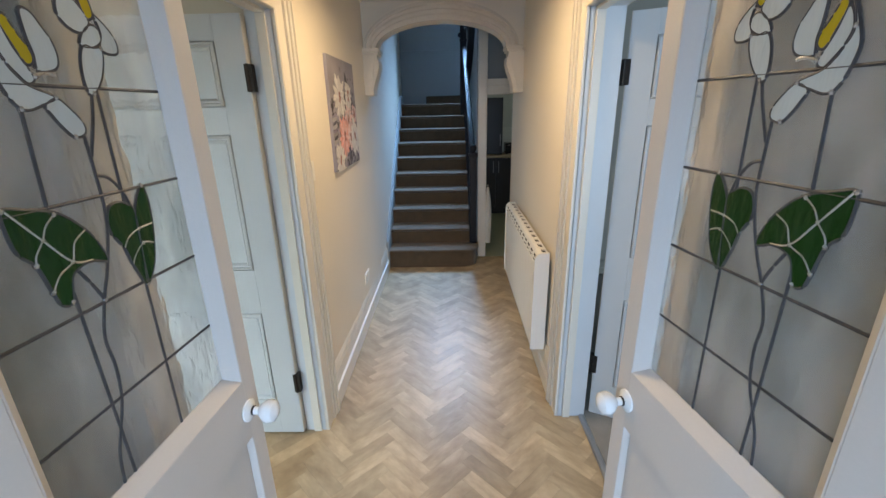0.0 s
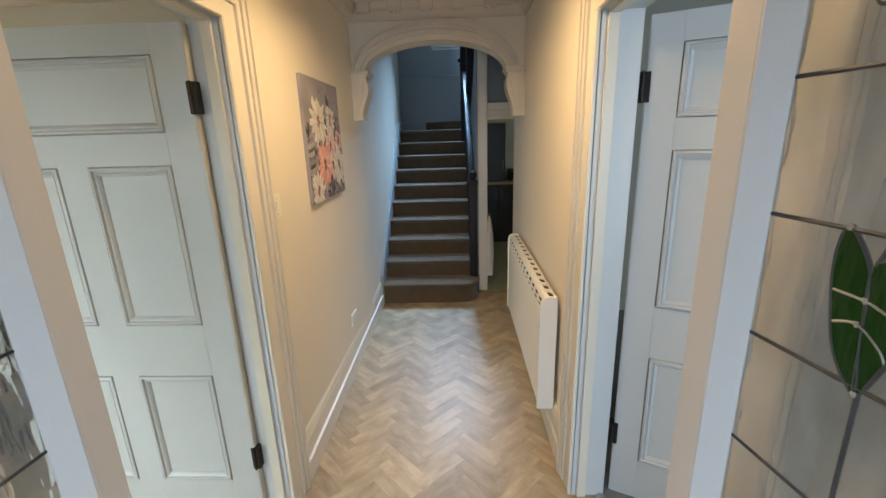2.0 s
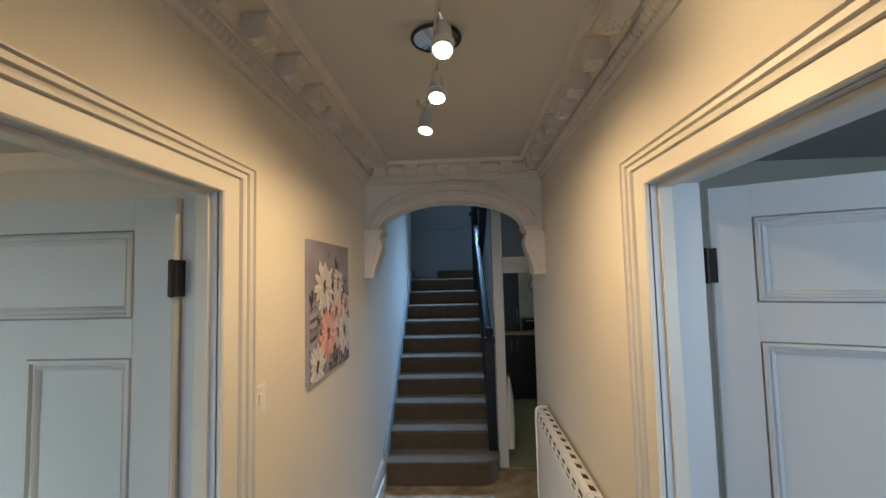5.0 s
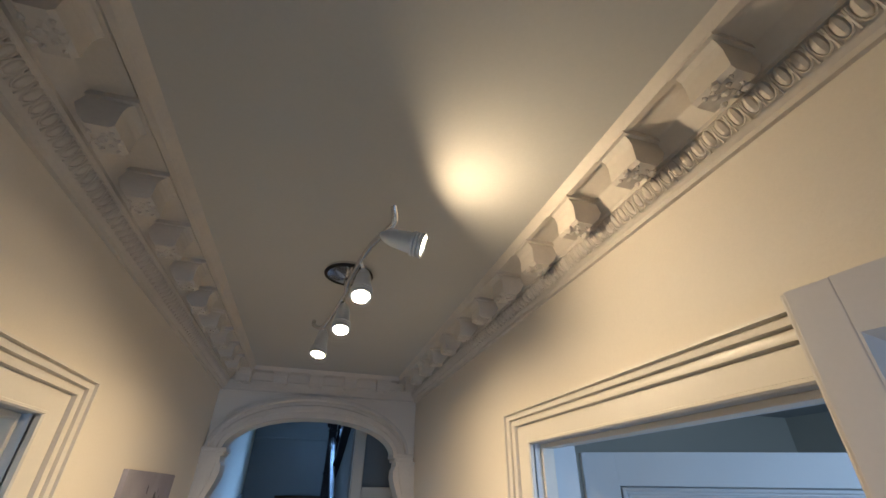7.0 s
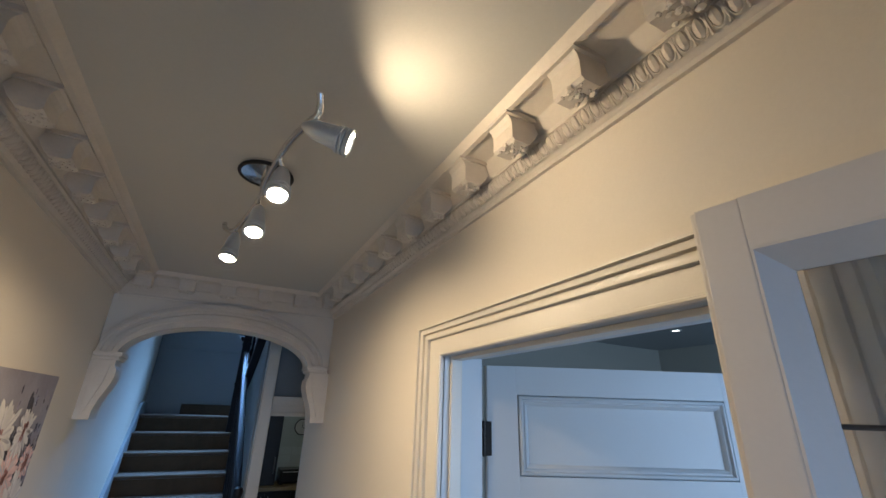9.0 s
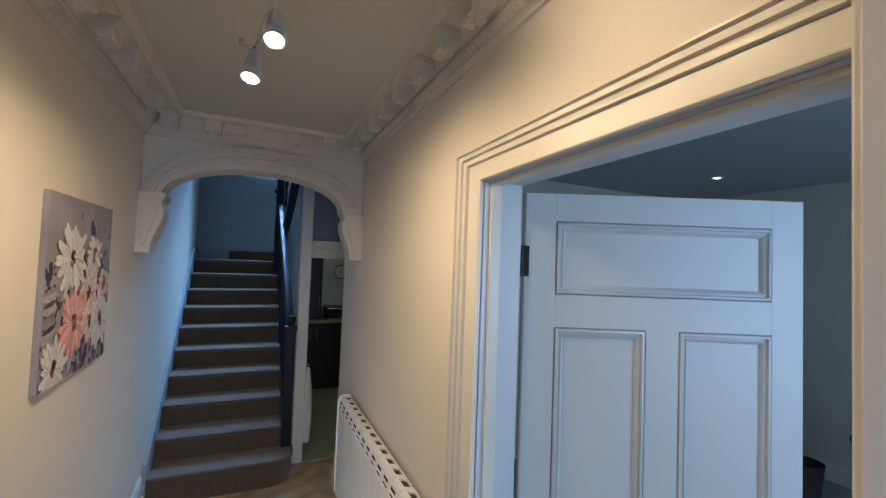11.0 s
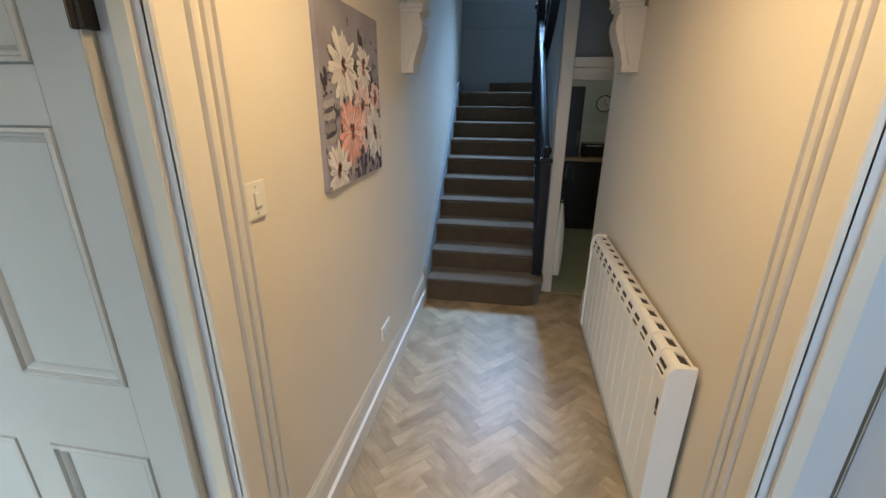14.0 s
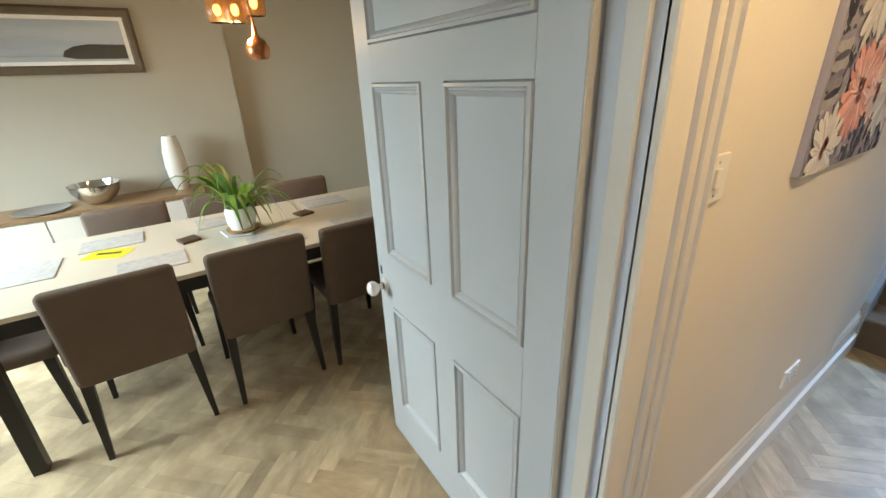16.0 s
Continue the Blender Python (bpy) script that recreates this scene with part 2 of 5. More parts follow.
def part(name, shape, mat, parent, label="", smooth=False, m=None):
    ob = new(name, shape.mesh(name, mat, smooth) if isinstance(shape, Shape) else shape)
    ob.parent = parent
    if m is not None:
        ob.matrix_basis = m
    return tagged(ob, label) if label else ob


def setting(name, shape, mat, label="", category="", smooth=False):
    return thing(name, shape, mat, label, category, kind="structure", smooth=smooth)


# the plan, in metres
XL, XR, TOP = -0.62, 0.66, 2.57
LEFT_DOOR, RIGHT_DOOR, HEAD = (0.91, 1.853), (1.02, 1.96), 2.03
ARCH_Y, BACK_Y = 3.68, 7.20


def wall_with_door(x0, x1, y0, y1, opening, z1):
    s = Shape()
    s.box(x0, y0, 0, x1, opening[0], z1)
    s.box(x0, opening[1], 0, x1, y1, z1)
    s.box(x0, opening[0], HEAD + 0.02, x1, opening[1], z1)
    return s


# the hall's shell
setting("wall_left", wall_with_door(XL - 0.10, XL, -1.4, ARCH_Y + 0.1, (LEFT_DOOR[0] - 0.02, LEFT_DOOR[1] + 0.02), TOP + 0.1), WALL, "cream painted hall wall with a doorway", "wall")
setting("wall_right", wall_with_door(XR, XR + 0.14, -1.4, 4.22, (RIGHT_DOOR[0] - 0.02, RIGHT_DOOR[1] + 0.02), TOP + 0.1), WALL, "cream painted hall wall with a doorway", "wall")
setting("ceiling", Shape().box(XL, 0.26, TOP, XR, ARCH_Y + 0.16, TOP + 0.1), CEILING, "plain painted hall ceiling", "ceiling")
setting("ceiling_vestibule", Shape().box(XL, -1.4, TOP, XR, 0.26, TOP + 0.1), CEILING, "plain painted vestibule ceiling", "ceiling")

# the partition that holds the glazed doors
s = Shape().box(XL, 0.26, 0, -0.56, 0.37, TOP).box(0.64, 0.26, 0, XR, 0.37, TOP).box(-0.56, 0.26, 2.14, 0.64, 0.37, TOP)
setting("wall_vestibule", s, WALL, "cream partition round the glazed doors", "wall")
s = Shape().box(XL - 0.15, -1.55, 0, -0.47, -1.4, TOP + 0.1).box(0.51, -1.55, 0, XR + 0.16, -1.4, TOP + 0.1).box(-0.47, -1.55, 2.1, 0.51, -1.4, TOP + 0.1)
setting("wall_front", s, WALL, "front wall with the open street doorway", "wall")

# the arch
def ellipse(a, b, x, cx=0.0, z0=2.10):
    return z0 + b * math.sqrt(max(0.0, 1 - ((x - cx) / a) ** 2))


AX, AA, AB = 0.0, 0.52, 0.205
s = Shape()
s.box(XL - 0.03, ARCH_Y, 2.10, AX - AA, ARCH_Y + 0.16, TOP)
s.box(AX + AA, ARCH_Y, 2.10, XR, ARCH_Y + 0.16, TOP)
N = 36
for i in range(N):
    xa, xb = AX - AA * math.cos(math.pi * i / N), AX - AA * math.cos(math.pi * (i + 1) / N)
    za, zb = ellipse(AA, AB, xa, AX), ellipse(AA, AB, xb, AX)
    s.prism([(xa, za), (xb, zb), (xb, TOP), (xa, TOP)], ARCH_Y, ARCH_Y + 0.16, lambda p, q, t: (p, t, q))
arch = setting("wall_arch", s, WALL, "cream wall with a flat elliptical arch", "wall")
ring = [(0.0, 0.0), (0.0, 0.03), (0.03, 0.03), (0.036, 0.042), (0.06, 0.042), (0.066, 0.03), (0.085, 0.03), (0.092, 0.05), (0.112, 0.05), (0.118, 0.0)]
rings = []
for i in range(N + 1):
    a = math.pi * i / N
    rings.append([(AX - (AA + 0.87 * w) * math.cos(a), ARCH_Y - 0.8 * d, 2.10 + (AB + 1.2 * w) * math.sin(a)) for w, d in ring])
part("archivolt", Shape().loft(rings), PLASTER, arch, "moulded plaster arch band", True)
corbel = [(-0.035, 0.0), (0.135, 0.0), (0.135, -0.03), (0.15, -0.05), (0.152, -0.09), (0.135, -0.14), (0.105, -0.2), (0.085, -0.26), (0.085, -0.305), (-0.035, -0.305)]
for side, wall_x in ((1, XL), (-1, 0.645)):
    at = lambda p, q, t: (wall_x + side * p * 0.82, t, 2.07 + q)
    c = part("corbel", Shape().prism(corbel, ARCH_Y - 0.05, ARCH_Y + 0.12, at), PLASTER, arch, "scrolled plaster corbel")
    part("abacus", Shape().box(min(wall_x - side * 0.0, wall_x + side * 0.135), ARCH_Y - 0.07, 2.088, max(wall_x, wall_x + side * 0.135), ARCH_Y + 0.14, 2.112, 0.006).box(min(wall_x, wall_x + side * 0.125), ARCH_Y - 0.06, 2.068, max(wall_x, wall_x + side * 0.125), ARCH_Y + 0.13, 2.089, 0.006), PLASTER, c)
    drop = [(0.03, -0.03), (0.115, -0.03), (0.1, -0.12), (0.045, -0.27), (0.035, -0.27)]
    part("carved_drop", Shape().prism(drop, ARCH_Y - 0.066, ARCH_Y - 0.05, at), PLASTER, c)

# cornice
profile = [(0, 2.445), (0.012, 2.445), (0.014, 2.455), (0.022, 2.460), (0.045, 2.50), (0.052, 2.502), (0.052, 2.512), (0.062, 2.52), (0.075, 2.55), (0.08, 2.553), (0.15, 2.556), (0.15, 2.562), (0.157, 2.548), (0.172, 2.548), (0.18, 2.56), (0.19, 2.571), (0, 2.571)]
CL = setting("cornice_left", Shape().prism(profile, 0.37, ARCH_Y, lambda p, q, t: (XL + 1.1 * p, t, q)), PLASTER, "ornamental plaster cornice with modillion blocks", "cornice", True)
CR = setting("cornice_right", Shape().prism(profile, 0.37, ARCH_Y, lambda p, q, t: (XR - 0.9 * p, t, q)), PLASTER, "ornamental plaster cornice with modillion blocks", "cornice", True)
CA = setting("cornice_arch", Shape().prism(profile, XL + 0.02, XR - 0.02, lambda p, q, t: (t, ARCH_Y - p, q)), PLASTER, "ornamental plaster cornice over the arch", "cornice", True)
side_view = [(-0.005, 0.0), (0.09, 0.0), (0.088, -0.01), (0.078, -0.02), (0.074, -0.032), (0.074, -0.066), (0.066, -0.072), (0.03, -0.072), (0.012, -0.055), (-0.005, -0.025)]
block = Shape().prism(side_view, -0.036, 0.036, lambda p, q, t: (p, t, q))
block.box(0.0, -0.043, -0.012, 0.094, 0.043, -0.001)
rnd = random.Random(5)
for k in range(12):
    a, r = k * 2.4 + rnd.uniform(-0.5, 0.5), 0.0085 * math.sqrt(k)
    w = rnd.uniform(0.004, 0.009)
    block.ball((0.046 + r * math.cos(a), 1.1 * r * math.sin(a), -0.071), w, w * rnd.uniform(0.7, 1.3), rnd.uniform(0.004, 0.009), 6)
block.v = [(1.08 * x, 1.12 * y, 1.12 * z) for x, y, z in block.v]
block_mesh = block.mesh("modillion", PLASTER)
for k in range(14):
    if 0.49 + 0.23 * k < ARCH_Y - 0.2:
        part("modillion", block_mesh, None, CL, m=pose(XL + 0.07, 0.49 + 0.23 * k, 2.556))
    if 0.52 + 0.225 * k < ARCH_Y - 0.2:
        part("modillion", block_mesh, None, CR, m=pose(XR - 0.055, 0.52 + 0.225 * k, 2.556, 0, 0, 180))
for k in range(5):
    part("modillion", block_mesh, None, CA, m=pose(-0.48 + 0.22 * k, ARCH_Y - 0.06, 2.556, 0, 0, -90))
for parent, wall_x, side in ((CL, XL, 1), (CR, XR, -1)):
    # eggs in raised rims, with a dart between two, on the sloping face
    e = Shape()
    across, up, out = Vector((0, 1, 0)), Vector((side * 0.5, 0, 0.866)), Vector((side * 0.866, 0, -0.5))
    y = 0.4
    while y < ARCH_Y - 0.05:
        c = Vector((wall_x + side * 0.035, y, 2.481))
        egg = []
        for q in range(7):
            a = math.pi * q / 6
            r = max(math.sin(a), 0.05) * (1 + 0.18 * math.cos(a))
            egg.append([c + up * (-0.019 * math.cos(a) + 0.003) + across * (0.0102 * r * math.cos(b)) + out * (0.0105 * r * math.sin(b)) for b in [2 * math.pi * k / 8 for k in range(8)]])
        e.loft(egg)
        rim = [c + across * (0.0123 * math.sin(a)) + up * (0.004 - 0.023 * math.cos(a)) + out * 0.004 for a in [radians(d) for d in (-128, -95, -60, -30, 0, 30, 60, 95, 128)]]
        e.tube(rim, 0.0019, 5)
        d = c + across * 0.0145
        e.tube([d + up * 0.02 + out * 0.002, d + up * 0.0 + out * 0.006, d - up * 0.012 + out * 0.004, d - up * 0.021 + out * 0.003], [0.0012, 0.0026, 0.0016, 0.0034], 5)
        y += 0.029
    tagged(part("egg_and_dart", e, PLASTER, parent, "egg and dart plaster enrichment", True), kind="stuff")


# doorways
def architrave(s, face, out, opening, side_w, head_w, t0=0.02):
    """Moulded casing on a wall at x = face that sticks out by the sign of out."""
    prof = [(0.0, 0.0), (0.0, 0.016), (0.03, 0.020), (0.08, 0.020), (0.095, 0.017), (0.52, 0.018), (0.535, 0.013), (0.555, 0.013), (0.57, 0.026), (0.66, 0.029), (0.72, 0.026), (0.735, 0.019), (0.76, 0.019), (0.775, 0.031), (0.88, 0.034), (0.90, 0.027), (0.925, 0.027), (0.94, 0.038), (0.99, 0.038), (1.0, 0.032), (1.0, 0.0)]
    y0, y1 = opening
    rings = []
    for y, z, sy, sz in ((y0, 0.0, -1, 0), (y0, HEAD, -1, 1), (y1, HEAD, 1, 1), (y1, 0.0, 1, 0)):
        rings.append([(face + out * d, y + sy * w * side_w, z + sz * w * head_w) for w, d in prof])
    return s.loft(rings)


def doorway(n, face, out, far, opening, side_w, head_w, stop_x):
    """Casing on the hall face, lining and stop bead."""
    lo, hi = min(face, far), max(face, far)
    top = setting("trim_%d" % n, architrave(Shape(), face, out, opening, side_w, head_w), TRIM, "moulded cream door casing", "door frame", True)
    y0, y1 = opening
    part("lining", Shape().box(lo - 0.004, y0 - 0.02, 0, hi + 0.004, y0, HEAD).box(lo - 0.004, y1, 0, hi + 0.004, y1 + 0.02, HEAD).box(lo - 0.004, y0 - 0.02, HEAD, hi + 0.004, y1 + 0.02, HEAD + 0.02), DOORS, top, "grey painted door lining")
    a, b = sorted((stop_x, stop_x - out * -0.04))
    part("stop_bead", Shape().box(a, y0, 0, b, y0 + 0.013, HEAD, 0.003).box(a, y1 - 0.013, 0, b, y1, HEAD, 0.003).box(a, y0 + 0.013, HEAD - 0.013, b, y1 - 0.013, HEAD, 0.003), TRIM, top)


doorway(1, XL, 1, XL - 0.10, LEFT_DOOR, 0.16, 0.105, XL - 0.06)
doorway(2, XR, -1, XR + 0.14, RIGHT_DOOR, 0.145, 0.105, XR + 0.06)
# panelled room doors
def frame_moulding(s, x0, z0, x1, z1, y, out):
    """Mitred moulding inside a panel's opening, on the face at y."""
    prof = [(0.0, -0.012), (0.003, -0.008), (0.005, 0.004), (0.013, 0.007), (0.017, -0.002), (0.021, -0.002), (0.024, 0.001), (0.029, -0.002), (0.035, -0.0118)]
    rings = []
    for x, z, sx, sz in ((x0, z0, 1, 1), (x1, z0, -1, 1), (x1, z1, -1, -1), (x0, z1, 1, -1), (x0, z0, 1, 1)):
        rings.append([(x + sx * w, y + out * d, z + sz * w) for w, d in prof])
    return s.loft(rings, caps=False)


PANELS = [(0.105, 1.67, 0.835, 1.92), (0.105, 0.945, 0.415, 1.56), (0.525, 0.945, 0.835, 1.56), (0.105, 0.205, 0.415, 0.722), (0.525, 0.205, 0.835, 0.722)]


def china_knob(parent, m, label="white china knob"):
    k = part("knob", Shape().lathe([(0.011, 0.0), (0.011, 0.03), (0.016, 0.034), (0.027, 0.045), (0.031, 0.058), (0.027, 0.071), (0.014, 0.079), (0.002, 0.081)], None, 20), CERAMIC, parent, label, True, m)
    part("rose", Shape().lathe([(0.03, 0.0), (0.03, 0.004), (0.02, 0.009), (0.012, 0.011)], None, 20), CERAMIC, k, "", True)
    part("neck", Shape().lathe([(0.0125, 0.012), (0.0125, 0.017)], None, 16), DARKIRON, k, "", True)
    return k


def room_door(name, label, m, turn, face, heel=0.0):
    """Hinged at the origin, the leaf along +x, its thickness 0.04 from y = 0 towards turn."""
    W, H, T = 0.94, 2.015, 0.04
    door = thing(name, None, None, label, "door", kind="structure", m=m)
    y0, y1 = sorted((0, turn * T))
    s = Shape().box(-heel, y0, 0.008, 0.105, y1, H, 0.002).box(0.835, y0, 0.008, W, y1, H, 0.002)
    for z0, z1 in ((0.008, 0.205), (0.722, 0.945), (1.56, 1.67), (1.92, H)):
        s.box(0.105, y0, z0, 0.835, y1, z1)
    s.box(0.415, y0, 0.205, 0.525, y1, 0.722).box(0.415, y0, 0.945, 0.525, y1, 1.56)
    part("frame", s, DOORS, door)
    part("hinge_edge", Shape().box(-heel - 0.0035, y0 + 0.003, 0.01, -heel - 0.0002, y1 - 0.002, H - 0.002, 0.001), TRIM, door, "cream painted hinge edge")
    for x0, z0, x1, z1 in PANELS:
        p = part("panel", Shape().box(x0 - 0.01, y0 + 0.012, z0 - 0.01, x1 + 0.01, y1 - 0.012, z1 + 0.01), DOORS, door)
        mo = Shape()
        frame_moulding(mo, x0, z0, x1, z1, y0, -1)
        frame_moulding(mo, x0, z0, x1, z1, y1, 1)
        part("moulding", mo, DOORS, p, "", True)
    china_knob(door, pose(0.885, y1, 0.80, -90, 0, 0))
    china_knob(door, pose(0.885, y0, 0.80, 90, 0, 0))
    for y, o in ((y0, -1), (y1, 1)):
        part("keyhole", Shape().box(0.905, y - 0.002, 0.84, 0.917, y + 0.002, 0.875, 0.001), DARKIRON, door, "dark keyhole plate")
    for z in (0.32, 1.78):
        h = part("hinge", Shape().box(-0.030, face - 0.006 if face < 0.02 else face - 0.03, z - 0.052, 0.014 if face < 0.02 else 0.001, face + 0.03 if face < 0.02 else face + 0.004, z + 0.052, 0.001), DARKIRON, door, "dark iron butt hinge")
        part("pin", Shape().tube([(-0.012, face + (0.005 if face > 0.02 else -0.005), z - 0.054), (-0.012, face + (0.005 if face > 0.02 else -0.005), z + 0.054)], 0.006, 8), DARKIRON, h)
    return door


room_door("door_1", "pale grey five-panel door open into the dining room", pose(-0.744, 1.866, 0, 0, 0, 180), 1, 0.04, 0.011)
room_door("door_2", "pale grey five-panel door half open into the sitting room", pose(0.84, 1.985, 0, 0, 0, -25), 1, 0.0)


# glazed vestibule doors
def outline(points, n=5):
    """A closed smooth outline through a few design points."""
    out = []
    k = len(points)
    for i in range(k):
        p0, p1, p2, p3 = [Vector(points[(i + j - 1) % k]) for j in range(4)]
        for q in range(n):
            t = q / n
            out.append(0.5 * ((2 * p1) + (p2 - p0) * t + (2 * p0 - 5 * p1 + 4 * p2 - p3) * t * t + (3 * p1 - p0 - 3 * p2 + p3) * t ** 3))
    return [(p.x, p.y) for p in out]


def curve(points, n=6):
    out = []
    pts = [points[0], *points, points[-1]]
    for i in range(1, len(pts) - 2):
        p0, p1, p2, p3 = [Vector(p) for p in pts[i - 1:i + 3]]
        for q in range(n):
            t = q / n
            out.append(0.5 * ((2 * p1) + (p2 - p0) * t + (2 * p0 - 5 * p1 + 4 * p2 - p3) * t * t + (3 * p1 - p0 - 3 * p2 + p3) * t ** 3))
    out.append(Vector(points[-1]))
    return [(p.x, p.y) for p in out]


BIG_LEAF = [(0.422, 1.528), (0.399, 1.525), (0.35, 1.508), (0.315, 1.474), (0.298, 1.443), (0.291, 1.413), (0.317, 1.422), (0.341, 1.42), (0.358, 1.408), (0.369, 1.372), (0.385, 1.374), (0.392, 1.398), (0.402, 1.444), (0.419, 1.466), (0.424, 1.495)]
SMALL_LEAF_A = [(0.181, 1.521), (0.173, 1.492), (0.177, 1.442), (0.193, 1.377), (0.223, 1.339), (0.217, 1.396), (0.214, 1.451), (0.206, 1.487)]
SMALL_LEAF_B = [(0.211, 1.476), (0.223, 1.494), (0.243, 1.502), (0.263, 1.494), (0.271, 1.46), (0.252, 1.422), (0.243, 1.387), (0.223, 1.339), (0.217, 1.396)]
PETALS = [
    [(0.194, 1.751), (0.195, 1.732), (0.208, 1.703), (0.228, 1.68), (0.238, 1.68), (0.241, 1.703), (0.236, 1.733), (0.225, 1.752), (0.209, 1.75)],
    [(0.194, 1.803), (0.172, 1.786), (0.159, 1.766), (0.161, 1.748), (0.181, 1.745), (0.194, 1.752), (0.186, 1.773), (0.189, 1.792)],
    [(0.189, 1.764), (0.193, 1.782), (0.207, 1.783), (0.222, 1.77), (0.23, 1.752), (0.209, 1.751)],
    [(0.205, 1.79), (0.222, 1.771), (0.245, 1.776), (0.257, 1.795), (0.245, 1.825), (0.222, 1.815)],
    [(0.3, 1.785), (0.289, 1.768), (0.279, 1.749), (0.277, 1.727), (0.286, 1.712), (0.312, 1.708), (0.312, 1.73), (0.315, 1.753), (0.314, 1.785)],
    [(0.352, 1.775), (0.369, 1.734), (0.374, 1.707), (0.362, 1.668), (0.346, 1.655), (0.321, 1.662), (0.299, 1.672), (0.332, 1.686), (0.346, 1.699), (0.357, 1.717), (0.363, 1.738)],
    [(0.349, 1.764), (0.36, 1.739), (0.354, 1.717), (0.343, 1.701), (0.332, 1.69), (0.322, 1.697), (0.329, 1.714), (0.339, 1.736)],
    [(0.298, 1.671), (0.28, 1.656), (0.265, 1.635), (0.266, 1.62), (0.284, 1.615), (0.299, 1.629), (0.312, 1.649), (0.317, 1.661)],
]
STAMENS = [[(0.316, 1.733), (0.317, 1.719), (0.327, 1.716), (0.337, 1.736), (0.347, 1.766), (0.338, 1.775), (0.328, 1.755)], [(0.193, 1.806), (0.204, 1.793), (0.213, 1.81), (0.216, 1.85), (0.205, 1.85)]]
CAMES = [[(0.229, 1.014), (0.226, 1.34)], [(0.357, 1.014), (0.363, 1.385)], [(0.226, 1.495), (0.222, 1.69)], [(0.362, 1.51), (0.353, 1.658)], [(0.222, 1.83), (0.222, 2.02)], [(0.355, 1.80), (0.355, 2.02)],
         [(0.233, 1.679), (0.243, 1.642), (0.265, 1.582)], [(0.268, 1.615), (0.267, 1.552), (0.268, 1.498), (0.279, 1.445), (0.298, 1.392), (0.316, 1.353), (0.336, 1.289), (0.333, 1.231), (0.342, 1.163), (0.373, 1.083), (0.382, 1.016)],
         [(0.266, 1.552), (0.245, 1.545), (0.226, 1.52), (0.214, 1.485)], [(0.316, 1.353), (0.33, 1.386), (0.345, 1.414)]]
VEINS = [[(0.419, 1.527), (0.383, 1.476), (0.35, 1.432), (0.317, 1.423)], [(0.356, 1.508), (0.373, 1.494), (0.383, 1.476), (0.398, 1.458), (0.402, 1.444)], [(0.315, 1.473), (0.338, 1.459), (0.35, 1.432), (0.375, 1.419), (0.392, 1.398)],
         [(0.178, 1.448), (0.212, 1.446), (0.238, 1.437), (0.251, 1.422)], [(0.185, 1.411), (0.209, 1.418), (0.234, 1.401), (0.243, 1.387)], [(0.288, 1.704), (0.303, 1.706), (0.323, 1.697)]]


